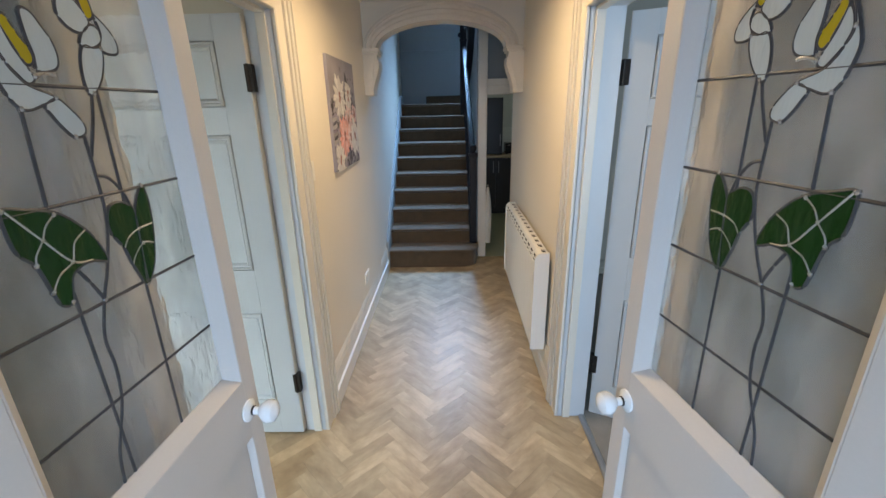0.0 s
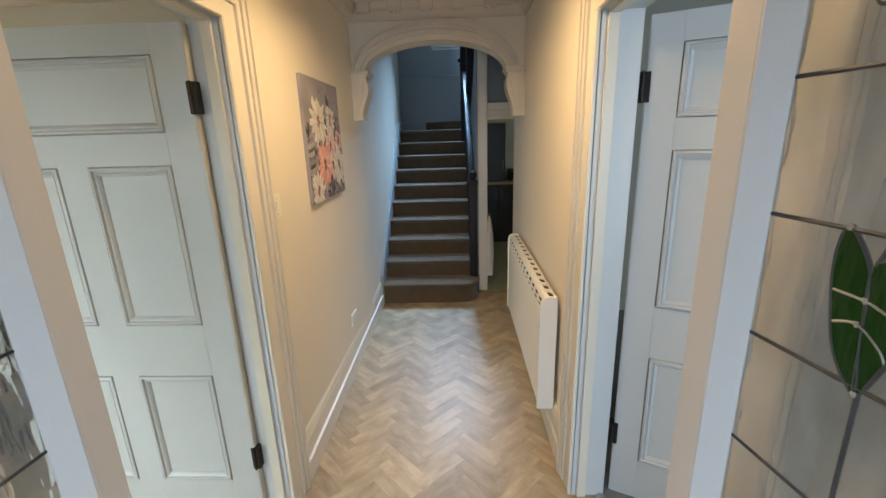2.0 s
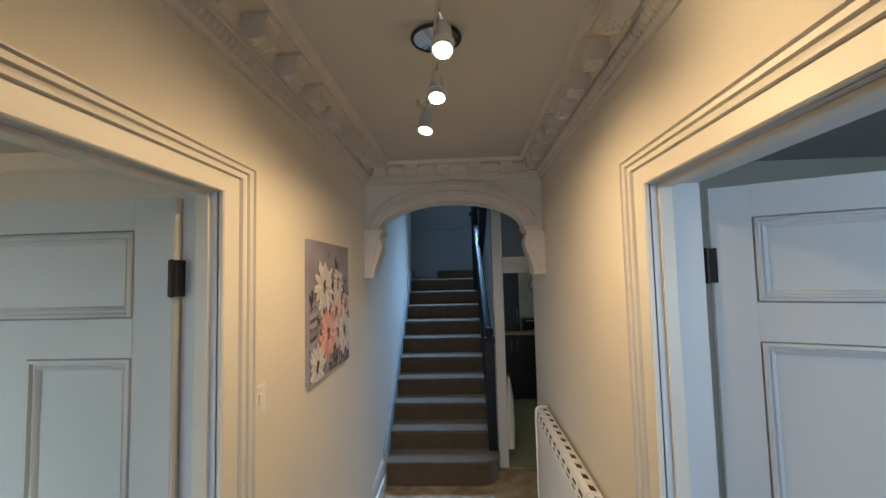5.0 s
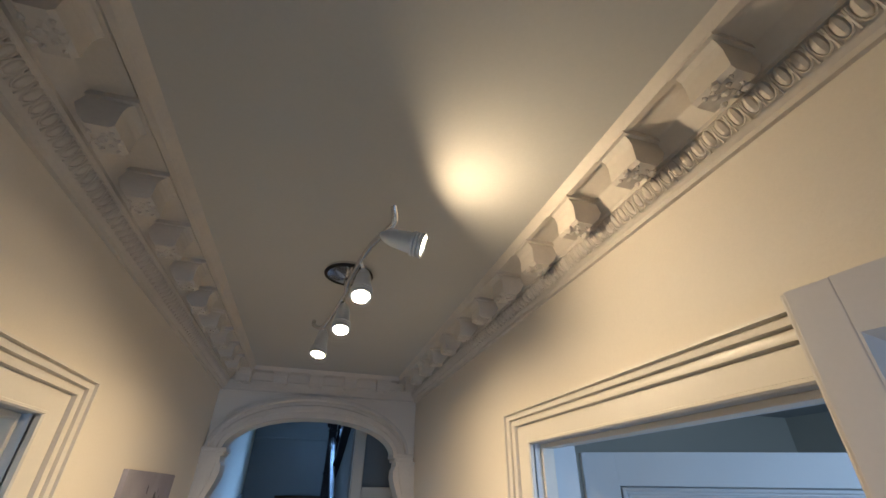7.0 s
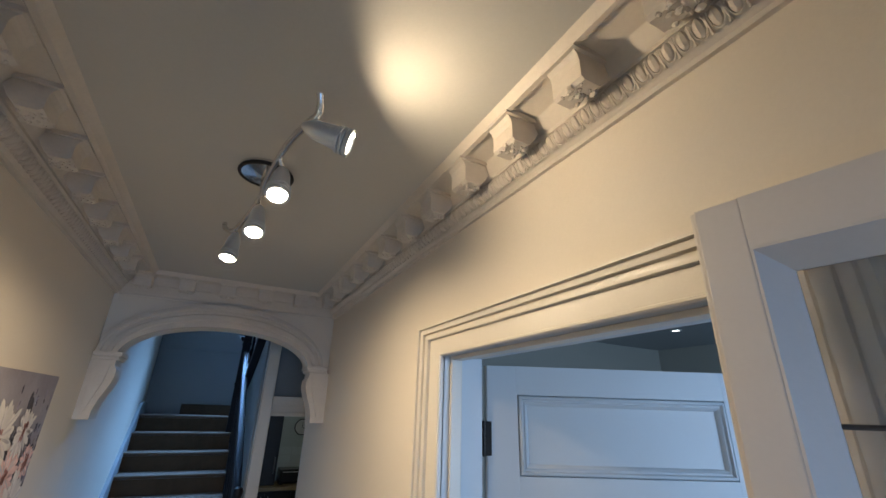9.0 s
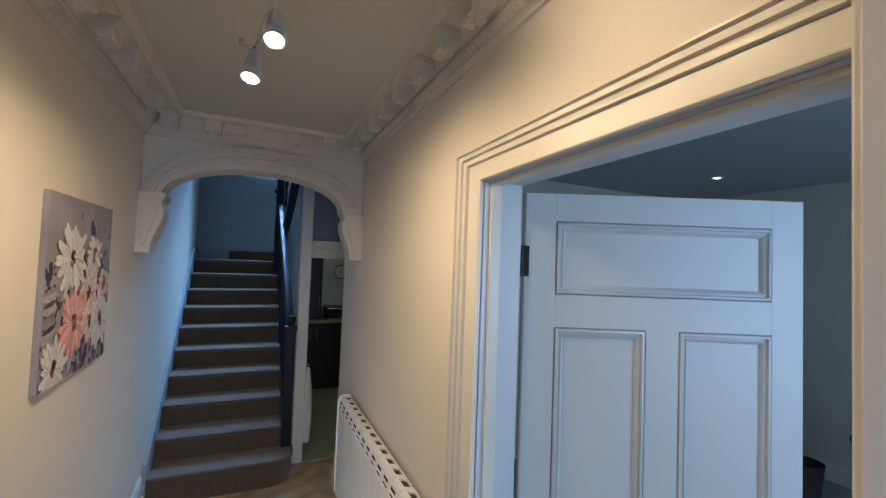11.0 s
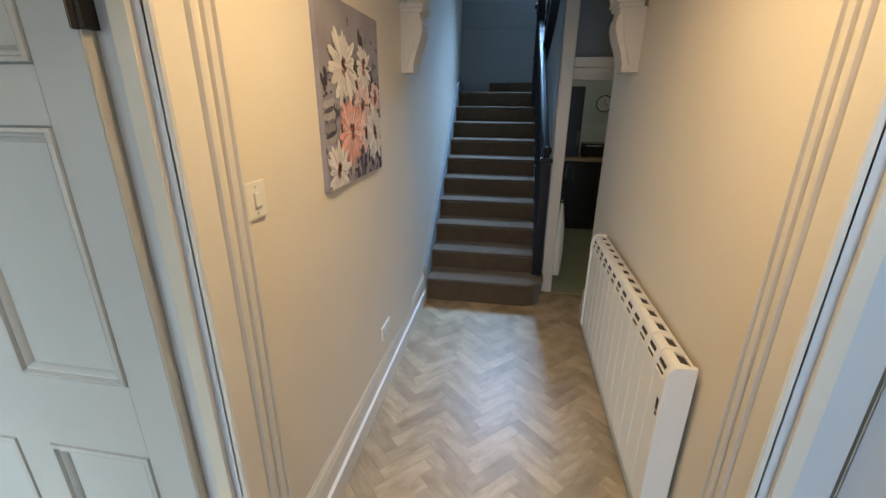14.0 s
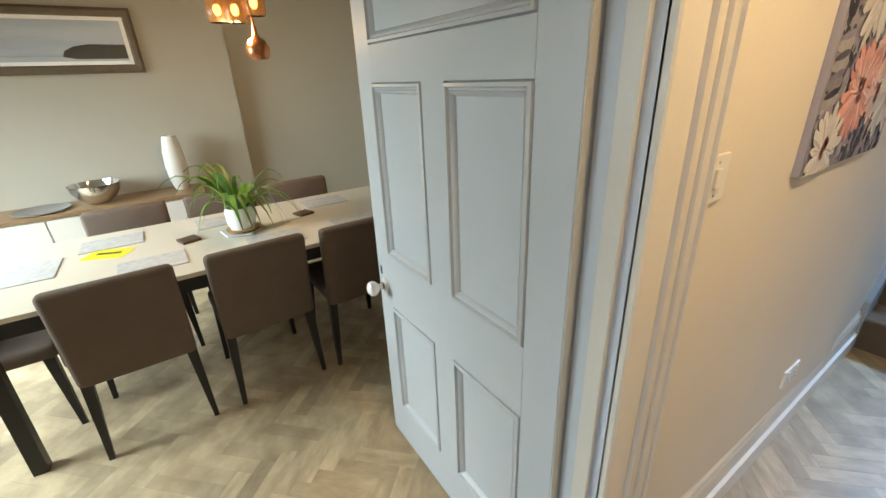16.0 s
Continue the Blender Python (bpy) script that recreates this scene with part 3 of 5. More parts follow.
def glazed_door(name, label, m, flip):
    """Local x runs from the meeting edge to the hinge; the face towards the passage is at y = 0 and the leaf goes back to y = flip * 0.04."""
    W, H, ST = 0.615, 2.12, 0.080
    door = thing(name, None, None, label, "door", kind="structure", m=m)
    y0, y1 = sorted((0.0, flip * 0.04))
    SP = 0.028
    s = Shape().box(0, y0, 0.01, ST - SP, y1, H, 0.002).box(W - 0.125 + SP, y0, 0.01, W, y1, H, 0.002)
    s.box(ST - SP, y0, 2.025 + SP, W - 0.125 + SP, y1, H).box(ST - SP, y0, 0.80 + SP, W - 0.125 + SP, y1, 1.02 - SP).box(ST - SP, y0, 0.01, W - 0.125 + SP, y1, 0.22 - SP)
    part("frame", s, LEAFPAINT, door)
    g0, g1 = ST, W - 0.125
    bead = Shape()
    for z0, z1 in ((1.02, 2.025), (0.22, 0.80)):
        bead.loft([[(x + sx * w, y, z + sz * w) for w, y in ((-SP, y0 + 0.0005), (-SP + 0.003, y0 + 0.0005), (0.002, (y0 + 0.03) if flip > 0 else (y0 + 0.006)), (0.002, (y1 - 0.006) if flip > 0 else (y1 - 0.03)), (-SP + 0.003, y1 - 0.0005), (-SP, y1 - 0.0005))] for x, z, sx, sz in ((g0, z0, 1, 1), (g1, z0, -1, 1), (g1, z1, -1, -1), (g0, z1, 1, -1), (g0, z0, 1, 1))], caps=False)
    part("glazing_splay", bead, LEAFPAINT, door, "splayed rebate round the glass")
    part("panel", Shape().box(g0 - 0.01, y0 + 0.012, 0.21, g1 + 0.01, y1 - 0.012, 0.81), LEAFPAINT, door)
    part("meeting_bead", Shape().box(-0.008, y0 + 0.006, 0.01, 0.004, y0 + 0.022, H, 0.003), LEAFPAINT, door)
    yc = flip * 0.033
    pane = part("glass_pane", Shape().box(g0 - 0.008, yc - 0.0015, 1.012, g1 + 0.008, yc + 0.0015, 2.033), OBSCURE, door, "wavy obscure leaded glass")
    flat = lambda p, q, t: (p, t, q)
    for pts, mat, nm in [(BIG_LEAF, GREENGLASS, "leaf_glass"), (SMALL_LEAF_A, GREENGLASS, "leaf_glass"), (SMALL_LEAF_B, GREENGLASS, "leaf_glass")] + [(p, WHITEGLASS, "petal_glass") for p in PETALS] + [(p, YELLOWGLASS, "stamen_glass") for p in STAMENS]:
        o = outline(pts)
        g = part(nm, Shape().prism(o, yc - 0.0026, yc + 0.0026, flat), mat, pane, {"leaf_glass": "dark green glass", "petal_glass": "white opal glass", "stamen_glass": "yellow glass"}[nm])
        part("lead_edge", Shape().tube([(x, yc, z) for x, z in o + o[:1]], 0.0033, 6), LEAD, pane, "", True)
    for pts in CAMES + [[(g0, z), (g1, z)] for z in (1.173, 1.347, 1.519, 1.688, 1.857)]:
        part("came", Shape().tube([(x, yc, z) for x, z in (curve(pts) if len(pts) > 2 else pts)], 0.0031, 6), LEAD, pane, "", True)
    for pts in VEINS:
        part("vein", Shape().tube([(x, yc, z) for x, z in curve(pts)], 0.0036, 6), SOLDER, pane, "bright soldered lead", True)
    for x, z in ((0.422, 1.528), (0.383, 1.476), (0.35, 1.432), (0.402, 1.444), (0.392, 1.398), (0.369, 1.372), (0.356, 1.508), (0.223, 1.339), (0.181, 1.521), (0.212, 1.446), (0.209, 1.418), (0.316, 1.35), (0.229, 1.68), (0.353, 1.656), (0.298, 1.672), (0.194, 1.751), (0.284, 1.615), (0.32, 1.70), (0.363, 1.738)):
        part("solder_dot", Shape().ball((x, yc, z), 0.005, 0.0055, 0.005, 8), SOLDER, pane, "", True)
    for y, o in ((y0, -1), (y1, 1)):
        china_knob(door, pose(0.05, y, 0.905, -90 * o, 0, 0))
    for z in (0.3, 1.1, 1.85):
        part("hinge", Shape().tube([(W + 0.006, y0 if flip > 0 else y1, z - 0.05), (W + 0.006, y0 if flip > 0 else y1, z + 0.05)], 0.007, 8), BRUSHED, door)
    return door


def leaf_pose(tip, hinge):
    d = Vector((hinge[0] - tip[0], hinge[1] - tip[1]))
    return pose(tip[0], tip[1], 0, 0, 0, math.degrees(math.atan2(d.y, d.x)))


glazed_door("door_3", "taupe half-glazed door open, with leaded lilies", leaf_pose((-0.452, 0.968), (-0.482, 0.37)), -1)
glazed_door("door_4", "taupe half-glazed door open, with leaded lilies", leaf_pose((0.533, 1.003), (0.63, 0.39)), 1)
setting("trim_3", Shape().box(-0.56, 0.25, 0, -0.53, 0.385, 2.14).box(0.615, 0.25, 0, 0.64, 0.375, 2.14), LEAFPAINT, "painted frame of the glazed doors", "door frame")

# skirting
prof = [(0, 0), (0.028, 0), (0.028, 0.104), (0.018, 0.112), (0.018, 0.195), (0.014, 0.205), (0.016, 0.215), (0.013, 0.228), (0.006, 0.238), (0.005, 0.246), (0, 0.25)]
s = Shape()
for a, b in ((0.385, LEFT_DOOR[0] - 0.16), (LEFT_DOOR[1] + 0.16, 4.28)):
    s.prism(prof, a, b, lambda p, q, t: (XL + p - max(0, t - 3.5) * 0.031, t, q))
base = setting("baseboard_left", s, TRIM, "moulded cream skirting board", "skirting")
s = Shape()
for a, b in ((0.385, LEFT_DOOR[0] - 0.16), (LEFT_DOOR[1] + 0.16, 4.28)):
    s.prism([(0.018, 0.105), (0.030, 0.104), (0.031, 0.109), (0.018, 0.115)], a, b, lambda p, q, t: (XL + p - max(0, t - 3.5) * 0.031, t, q))
part("bead", s, CERAMIC, base, "bright white bead")
s = Shape()
for a, b in ((0.385, RIGHT_DOOR[0] - 0.145), (RIGHT_DOOR[1] + 0.145, 4.22)):
    s.prism(prof, a, b, lambda p, q, t: (XR - p, t, q))
setting("baseboard_right", s, TRIM, "moulded cream skirting board", "skirting")

# stairwell
slant = lambda y: XL - max(0.0, y - 3.5) * 0.031
s = Shape().add([(slant(y) - d, y, z) for y in (ARCH_Y + 0.1, BACK_Y) for d in (0, 0.15) for z in (0, 5.0)], [(0, 1, 5, 4), (2, 6, 7, 3), (0, 4, 6, 2), (1, 3, 7, 5), (0, 2, 3, 1), (4, 5, 7, 6)])
setting("wall_stair_left", s, WALL, "cream stairwell wall beside the stairs", "wall")
WX0, WX1, WZ0, WZ1 = -0.12, 1.0, 2.98, 4.3
s = Shape().box(-0.95, BACK_Y, 0, WX0, BACK_Y + 0.2, 5.0).box(WX1, BACK_Y, 0, 2.3, BACK_Y + 0.2, 5.0).box(WX0, BACK_Y, 0, WX1, BACK_Y + 0.2, WZ0).box(WX0, BACK_Y, WZ1, WX1, BACK_Y + 0.2, 5.0)
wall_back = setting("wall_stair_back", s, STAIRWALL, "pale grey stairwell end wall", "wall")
win = setting("window_1", Shape().box(WX0 - 0.08, BACK_Y - 0.02, WZ0 - 0.02, WX0, BACK_Y, WZ1 + 0.08).box(WX1, BACK_Y - 0.02, WZ0 - 0.02, WX1 + 0.08, BACK_Y, WZ1 + 0.08), TRIM, "white painted stair window", "window")
part("window_sill", Shape().box(WX0 - 0.12, BACK_Y - 0.07, WZ0 - 0.025, WX1 + 0.12, BACK_Y + 0.1, WZ0, 0.005).box(WX0 - 0.1, BACK_Y - 0.035, WZ0 - 0.055, WX1 + 0.1, BACK_Y, WZ0 - 0.028, 0.004).box(WX0 - 0.09, BACK_Y - 0.025, WZ0 - 0.09, WX1 + 0.09, BACK_Y, WZ0 - 0.07, 0.004), TRIM, win)
part("window_frame", Shape().box(WX0, BACK_Y + 0.1, WZ0, WX0 + 0.05, BACK_Y + 0.15, WZ1).box(WX1 - 0.05, BACK_Y + 0.1, WZ0, WX1, BACK_Y + 0.15, WZ1).box(WX0 + 0.05, BACK_Y + 0.1, WZ1 - 0.05, WX1 - 0.05, BACK_Y + 0.15, WZ1).box(WX0 + 0.05, BACK_Y + 0.1, 3.6, WX1 - 0.05, BACK_Y + 0.15, 3.65), TRIM, win)
pane = part("pane", Shape().box(WX0 + 0.05, BACK_Y + 0.12, WZ0, WX1 - 0.05, BACK_Y + 0.126, WZ1 - 0.05), CLEAR, win)
pane.visible_shadow = False
setting("trim_4", Shape().prism([(0, 2.5), (0.012, 2.5), (0.016, 2.515), (0.012, 2.53), (0, 2.53)], -0.72, 0.3, lambda p, q, t: (t, BACK_Y - p, q)), STAIRWALL, "painted dado rail on the stairwell wall", "trim")
setting("ceiling_stairwell", Shape().box(-0.95, ARCH_Y + 0.1, 5.0, 2.3, BACK_Y + 0.2, 5.1), CEILING, "plain stairwell ceiling", "ceiling")
setting("wall_landing_front", Shape().box(-0.8, ARCH_Y + 0.02, TOP + 0.1, 2.3, ARCH_Y + 0.14, 5.0), STAIRWALL, "plain upper landing wall", "wall")
setting("wall_landing_right", Shape().box(2.15, ARCH_Y + 0.14, 2.6, 2.3, BACK_Y, 5.0), STAIRWALL, "plain upper landing wall", "wall")

# stairs
STEP, GOING, FIRST = 0.170, 0.265, 0.198
stairs = setting("stairs", None, None, "steep straight stairs in brown carpet", "stairs")
SX1 = 0.262
for k in range(10):
    y, z = 4.31 + k * GOING, FIRST + k * STEP
    x1 = SX1 if k else 0.34
    nose = [(y, 0 if k == 0 else z - STEP), (y, z - 0.035), (y - 0.012, z - 0.03), (y - 0.02, z - 0.016), (y - 0.016, z - 0.005), (y - 0.004, z), (y + GOING + 0.005, z), (y + GOING + 0.005, 0 if k == 0 else z - STEP)]
    if k == 9:
        nose = [(p if p < y + 0.1 else BACK_Y, q) for p, q in nose]
    if k == 0:
        # bullnose step: its free corner is rounded
        s = Shape()
        for off, za, zb in ((0.0, 0.0, z - 0.033), (0.016, z - 0.033, z - 0.024), (0.02, z - 0.024, z - 0.010), (0.014, z - 0.010, z - 0.003), (0.006, z - 0.003, z)):
            plan = [(slant(y) + 0.028, y - off), (x1 - 0.17, y - off)]
            plan += [(x1 - 0.17 + (0.17 + off) * math.sin(a), y + 0.17 - (0.17 + off) * math.cos(a)) for a in [math.pi / 2 * i / 8 for i in range(1, 9)]]
            plan += [(x1 + off, y + 0.3), (slant(y) + 0.028, y + 0.3)]
            s.prism(plan, za, zb, lambda p, q, t: (p, q, t))
        part("step", s, CARPET, stairs, "rounded bottom step in brown carpet")
        continue
    part("step", Shape().prism(nose, slant(y) + 0.028, x1, lambda p, q, t: (t, p, q)), CARPET, stairs, "", True)
zw = FIRST + 9 * STEP + 0.12
part("winder", Shape().add([(-0.34, BACK_Y, zw - 0.12), (0.3, 6.9, zw - 0.12), (0.3, BACK_Y, zw - 0.12), (-0.34, BACK_Y, zw), (0.3, 6.9, zw), (0.3, BACK_Y, zw)], [(0, 1, 2), (3, 4, 5), (0, 1, 4, 3), (1, 2, 5, 4), (0, 2, 5, 3)]), CARPET, stairs)
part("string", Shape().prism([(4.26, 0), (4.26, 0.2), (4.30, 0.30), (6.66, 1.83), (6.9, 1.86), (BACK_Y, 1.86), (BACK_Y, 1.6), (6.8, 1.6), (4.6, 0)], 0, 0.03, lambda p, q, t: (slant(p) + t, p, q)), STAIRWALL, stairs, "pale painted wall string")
part("outer_string", Shape().prism([(4.56, 0), (4.56, 0.34), (6.6, 1.72), (6.6, 0)], SX1 + 0.001, SX1 + 0.04, lambda p, q, t: (t, p, q)), BLACKPAINT, stairs)

bal = thing("balustrade", None, None, "black gloss stair handrail with newel posts", "handrail")
newel = Shape().box(0.262, 4.495, 0.212, 0.338, 4.571, 1.16, 0.008).box(0.252, 4.485, 1.16, 0.348, 4.581, 1.2, 0.006).lathe([(0.03, 1.2), (0.024, 1.215), (0.034, 1.235), (0.038, 1.255), (0.03, 1.28), (0.012, 1.292)], pose(0.3, 4.533, 0), 16)
part("newel_post", newel, BLACKPAINT, bal, "", True)
newel2 = Shape().box(0.205, 6.56, 1.38, 0.295, 6.65, 2.98, 0.008).ball((0.20, 6.6, 2.64), 0.03, 0.03, 0.035, 10).box(0.197, 6.552, 2.56, 0.303, 6.658, 2.585, 0.005).box(0.197, 6.552, 2.08, 0.303, 6.658, 2.11, 0.005)
part("newel_post", newel2, BLACKPAINT, bal, "tall newel post at the turn", True)
turned = [(0.022, 1.9), (0.022, 2.0)]
for z in (2.22, 2.48, 2.74):
    turned += [(0.016, z - 0.12), (0.012, z - 0.05), (0.026, z - 0.02), (0.028, z), (0.024, z + 0.02), (0.012, z + 0.05)]
part("baluster", Shape().lathe(turned + [(0.016, 2.9)], pose(0.325, 6.6, 0), 10), BLACKPAINT, bal, "", True)
rail = [(-0.03, -0.03), (0.03, -0.03), (0.033, 0.0), (0.025, 0.025), (0.0, 0.033), (-0.025, 0.025), (-0.033, 0.0)]
def sweep(path, k=1.0):
    return Shape().loft([[(x + k * p, y, z + k * q) for p, q in rail] for x, y, z in path])
part("handrail", sweep([(0.295, 4.56, 1.19), (0.29, 4.7, 1.32), (0.28, 5.3, 1.70), (0.262, 6.56, 2.46)]), BLACKPAINT, bal, "", True)
part("handrail", sweep([(0.312, 6.6, 2.03), (0.308, 5.6, 2.28), (0.295, 4.8, 2.46), (0.285, 4.2, 2.60)], 1.2), BLACKPAINT, bal, "", True)
for k in range(9):
    y = 4.8 + 0.2 * k
    z = 0.3 + (y - 4.45) * 0.655
    part("baluster", Shape().lathe([(0.013, z - 0.12), (0.013, z + 0.2), (0.019, z + 0.3), (0.011, z + 0.5), (0.016, z + 0.68), (0.012, z + 0.8)], pose(0.282 - 0.01 * k * 0.2, y, 0), 8), BLACKPAINT, bal, "", True)

# under the upper flight, and the way to the kitchen
s = Shape().box(0.345, 4.72, 0, 0.40, 6.9, 2.6)
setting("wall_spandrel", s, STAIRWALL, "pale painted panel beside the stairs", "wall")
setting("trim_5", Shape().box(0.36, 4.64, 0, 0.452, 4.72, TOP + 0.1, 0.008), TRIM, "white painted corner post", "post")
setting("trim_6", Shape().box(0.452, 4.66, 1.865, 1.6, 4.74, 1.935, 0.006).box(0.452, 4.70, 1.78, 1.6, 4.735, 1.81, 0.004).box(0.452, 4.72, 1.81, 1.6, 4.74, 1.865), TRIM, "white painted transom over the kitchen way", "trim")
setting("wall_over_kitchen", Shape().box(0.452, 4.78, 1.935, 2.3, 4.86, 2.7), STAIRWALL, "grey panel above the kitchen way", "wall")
setting("ceiling_passage", Shape().box(0.345, ARCH_Y + 0.16, 2.7, 2.3, BACK_Y, 2.8), CEILING, "passage ceiling under the landing", "ceiling")
# the dining room's shell
DX0, DX1, DY0, DY1 = -4.5, XL - 0.10, -1.4, 3.2


def front_wall(name, x0, x1, wx0, wx1, z0, z1, mat):
    s = Shape().box(x0, -1.55, 0, wx0, -1.4, 2.7).box(wx1, -1.55, 0, x1, -1.4, 2.7).box(wx0, -1.55, 0, wx1, -1.4, z0).box(wx0, -1.55, z1, wx1, -1.4, 2.7)
    return setting(name, s, mat, "front wall with a wide window", "wall")


def sash(n, x0, x1, z0, z1):
    w = setting("window_%d" % n, Shape().box(x0, -1.5, z0, x0 + 0.06, -1.44, z1).box(x1 - 0.06, -1.5, z0, x1, -1.44, z1), TRIM, "white painted front window", "window")
    part("window_frame", Shape().box(x0 + 0.06, -1.5, z0, x1 - 0.06, -1.44, z0 + 0.06).box(x0 + 0.06, -1.5, z1 - 0.06, x1 - 0.06, -1.44, z1).box(x0 + 0.06, -1.5, (z0 + z1) / 2 - 0.025, x1 - 0.06, -1.44, (z0 + z1) / 2 + 0.025), TRIM, w)
    p = part("pane", Shape().box(x0 + 0.06, -1.475, z0 + 0.06, x1 - 0.06, -1.47, z1 - 0.06), CLEAR, w)
    p.visible_shadow = False
    part("window_sill", Shape().box(x0 - 0.05, -1.42, z0 - 0.03, x1 + 0.05, -1.3, z0, 0.006), TRIM, w)


setting("wall_dining_west", Shape().box(DX0 - 0.5, DY0, 0, DX0, 1.87, 2.6).box(DX0 - 0.5, 1.87, 0, DX0 - 0.1, DY1, 2.6), GREYWALL, "grey painted chimney breast and alcove", "wall")
setting("wall_dining_north", Shape().box(DX0 - 0.5, DY1, 0, DX1, DY1 + 0.15, 2.6), GREYWALL, "grey painted dining room wall", "wall")
front_wall("wall_dining_front", DX0 - 0.5, DX1, -4.1, -2.1, 0.75, 2.3, GREYWALL)
sash(2, -4.1, -2.1, 0.75, 2.3)
setting("ceiling_dining", Shape().box(DX0 - 0.5, DY0, 2.6, DX1, DY1, 2.7), CEILING, "plain dining room ceiling", "ceiling")
setting("cornice_dining", Shape().prism([(0, 2.5), (0.03, 2.51), (0.08, 2.57), (0.1, 2.6), (0, 2.6)], DY0, DY1, lambda p, q, t: (DX1 - p, t, q)).prism([(0, 2.5), (0.03, 2.51), (0.08, 2.57), (0.1, 2.6), (0, 2.6)], DX0, DX1 - 0.1, lambda p, q, t: (t, DY1 - p, q)), PLASTER, "plain coved cornice", "cornice")
setting("baseboard_dining", Shape().prism(prof, DX0 - 0.1, DX1, lambda p, q, t: (t, DY1 - p, q)), TRIM, "white skirting board", "skirting")

# the sitting room's shell
SX0, SXE, SY1 = XR + 0.14, 4.68, 4.08
setting("wall_sitting_east", Shape().box(SXE, -1.4, 0, SXE + 0.15, SY1, 2.62), GREYWALL, "grey painted sitting room wall", "wall")
setting("wall_sitting_north", Shape().box(SX0, SY1, 0, SXE, 4.22, 2.7), GREYWALL, "grey painted sitting room wall", "wall")
front_wall("wall_sitting_front", SX0, SXE + 0.15, 1.4, 3.3, 0.7, 2.3, GREYWALL)
sash(3, 1.4, 3.3, 0.7, 2.3)
setting("ceiling_sitting", Shape().box(SX0, -1.4, 2.62, SXE + 0.15, SY1, 2.72), material("grey ceiling paint", (0.36, 0.37, 0.37), 0.7, vary=0.03, scale=1.2, grain=120), "grey sitting room ceiling", "ceiling")
setting("baseboard_sitting", Shape().prism(prof, -1.4, SY1, lambda p, q, t: (SXE - p, t, q * 0.6)).prism(prof, SX0, SXE - 0.02, lambda p, q, t: (t, SY1 - p, q * 0.6)), GREYWALL, "grey painted skirting board", "skirting")
setting("floor_sitting_room", Shape().box(XR + 0.125, -1.4, -0.1, SXE, SY1, 0.005), GREYCARPET, "grey fitted carpet", "floor")
setting("floor_vestibule", Shape().box(XL, -1.55, -0.1, XR, 0.26, -0.004), GREYCARPET, "dark vestibule mat", "floor")
setting("threshold_bar", Shape().prism([(-0.018, 0.0), (0.018, 0.0), (0.012, 0.007), (0.0, 0.009), (-0.012, 0.007)], RIGHT_DOOR[0], RIGHT_DOOR[1], lambda p, q, t: (XR + 0.13 + p, t, q + 0.003)), BRUSHED, "brushed metal threshold strip", "threshold")
down = thing("downlight", Shape().lathe([(0.028, 2.618), (0.03, 2.612), (0.046, 2.611), (0.048, 2.616), (0.048, 2.62), (0.028, 2.62)], pose(3.68, 3.15, 0), 24), PLASTIC, "lit round recessed ceiling downlight", "downlight", smooth=True)
part("lamp", Shape().lathe([(0.027, 2.6165), (0.027, 2.618)], pose(3.68, 3.15, 0), 20), DOWNGLOW, down)

# ---- kitchen seen through the passage
KWALL = material("pale kitchen wall", (0.52, 0.56, 0.52), 0.55, vary=0.04)
KFLOOR = material("pale green kitchen floor", (0.33, 0.36, 0.26), 0.35, vary=0.08, scale=3, grain=60, bump=0.05)
TILE = material("white glazed tile", (0.62, 0.66, 0.62), 0.15, vary=0.03, random_ob=0.05, bump=0.02)
CABINET = material("black cabinet laminate", (0.018, 0.016, 0.016), 0.3, vary=0.15)
WORKTOP = material("oak worktop", (0.40, 0.30, 0.17), 0.4, vary=0.15, scale=8, stretch=(1, 8, 8))
setting("floor_kitchen", Shape().box(0.40, 4.64, -0.1, 2.3, 7.2, 0.004), KFLOOR, "pale green kitchen floor", "floor")
setting("wall_kitchen_east", Shape().box(2.3, 4.22, 0, 2.45, BACK_Y, 2.7), KWALL, "pale kitchen wall", "wall")
setting("wall_kitchen_north", Shape().box(0.40, 7.15, 0, 2.3, 7.196, 2.7), KWALL, "pale kitchen wall", "wall")
setting("wall_kitchen_west", Shape().box(0.405, 6.9, 0, 0.42, 7.15, 2.7), KWALL, "pale kitchen wall", "wall")


def base_unit(x0, x1):
    u = thing("base_cabinet", None, None, "black kitchen base cabinet with steel bar handles", "cabinet", "kitchen base cabinets")
    part("body", Shape().box(x0, 6.70, 0.1, x1, 7.14, 0.91).box(x0, 6.75, 0.004, x1, 7.1, 0.1), CABINET, u)
    mid = (x0 + x1) / 2
    for a, b, hx in ((x0 + 0.002, mid - 0.002, mid - 0.04), (mid + 0.002, x1 - 0.002, mid + 0.04)):
        d = part("door", Shape().box(a, 6.68, 0.12, b, 6.699, 0.9, 0.003), CABINET, u)
        part("handle", Shape().tube([(hx, 6.68, 0.68), (hx, 6.655, 0.68), (hx, 6.655, 0.85), (hx, 6.68, 0.85)], 0.006, 6), BRUSHED, d, "steel bar handle", True)


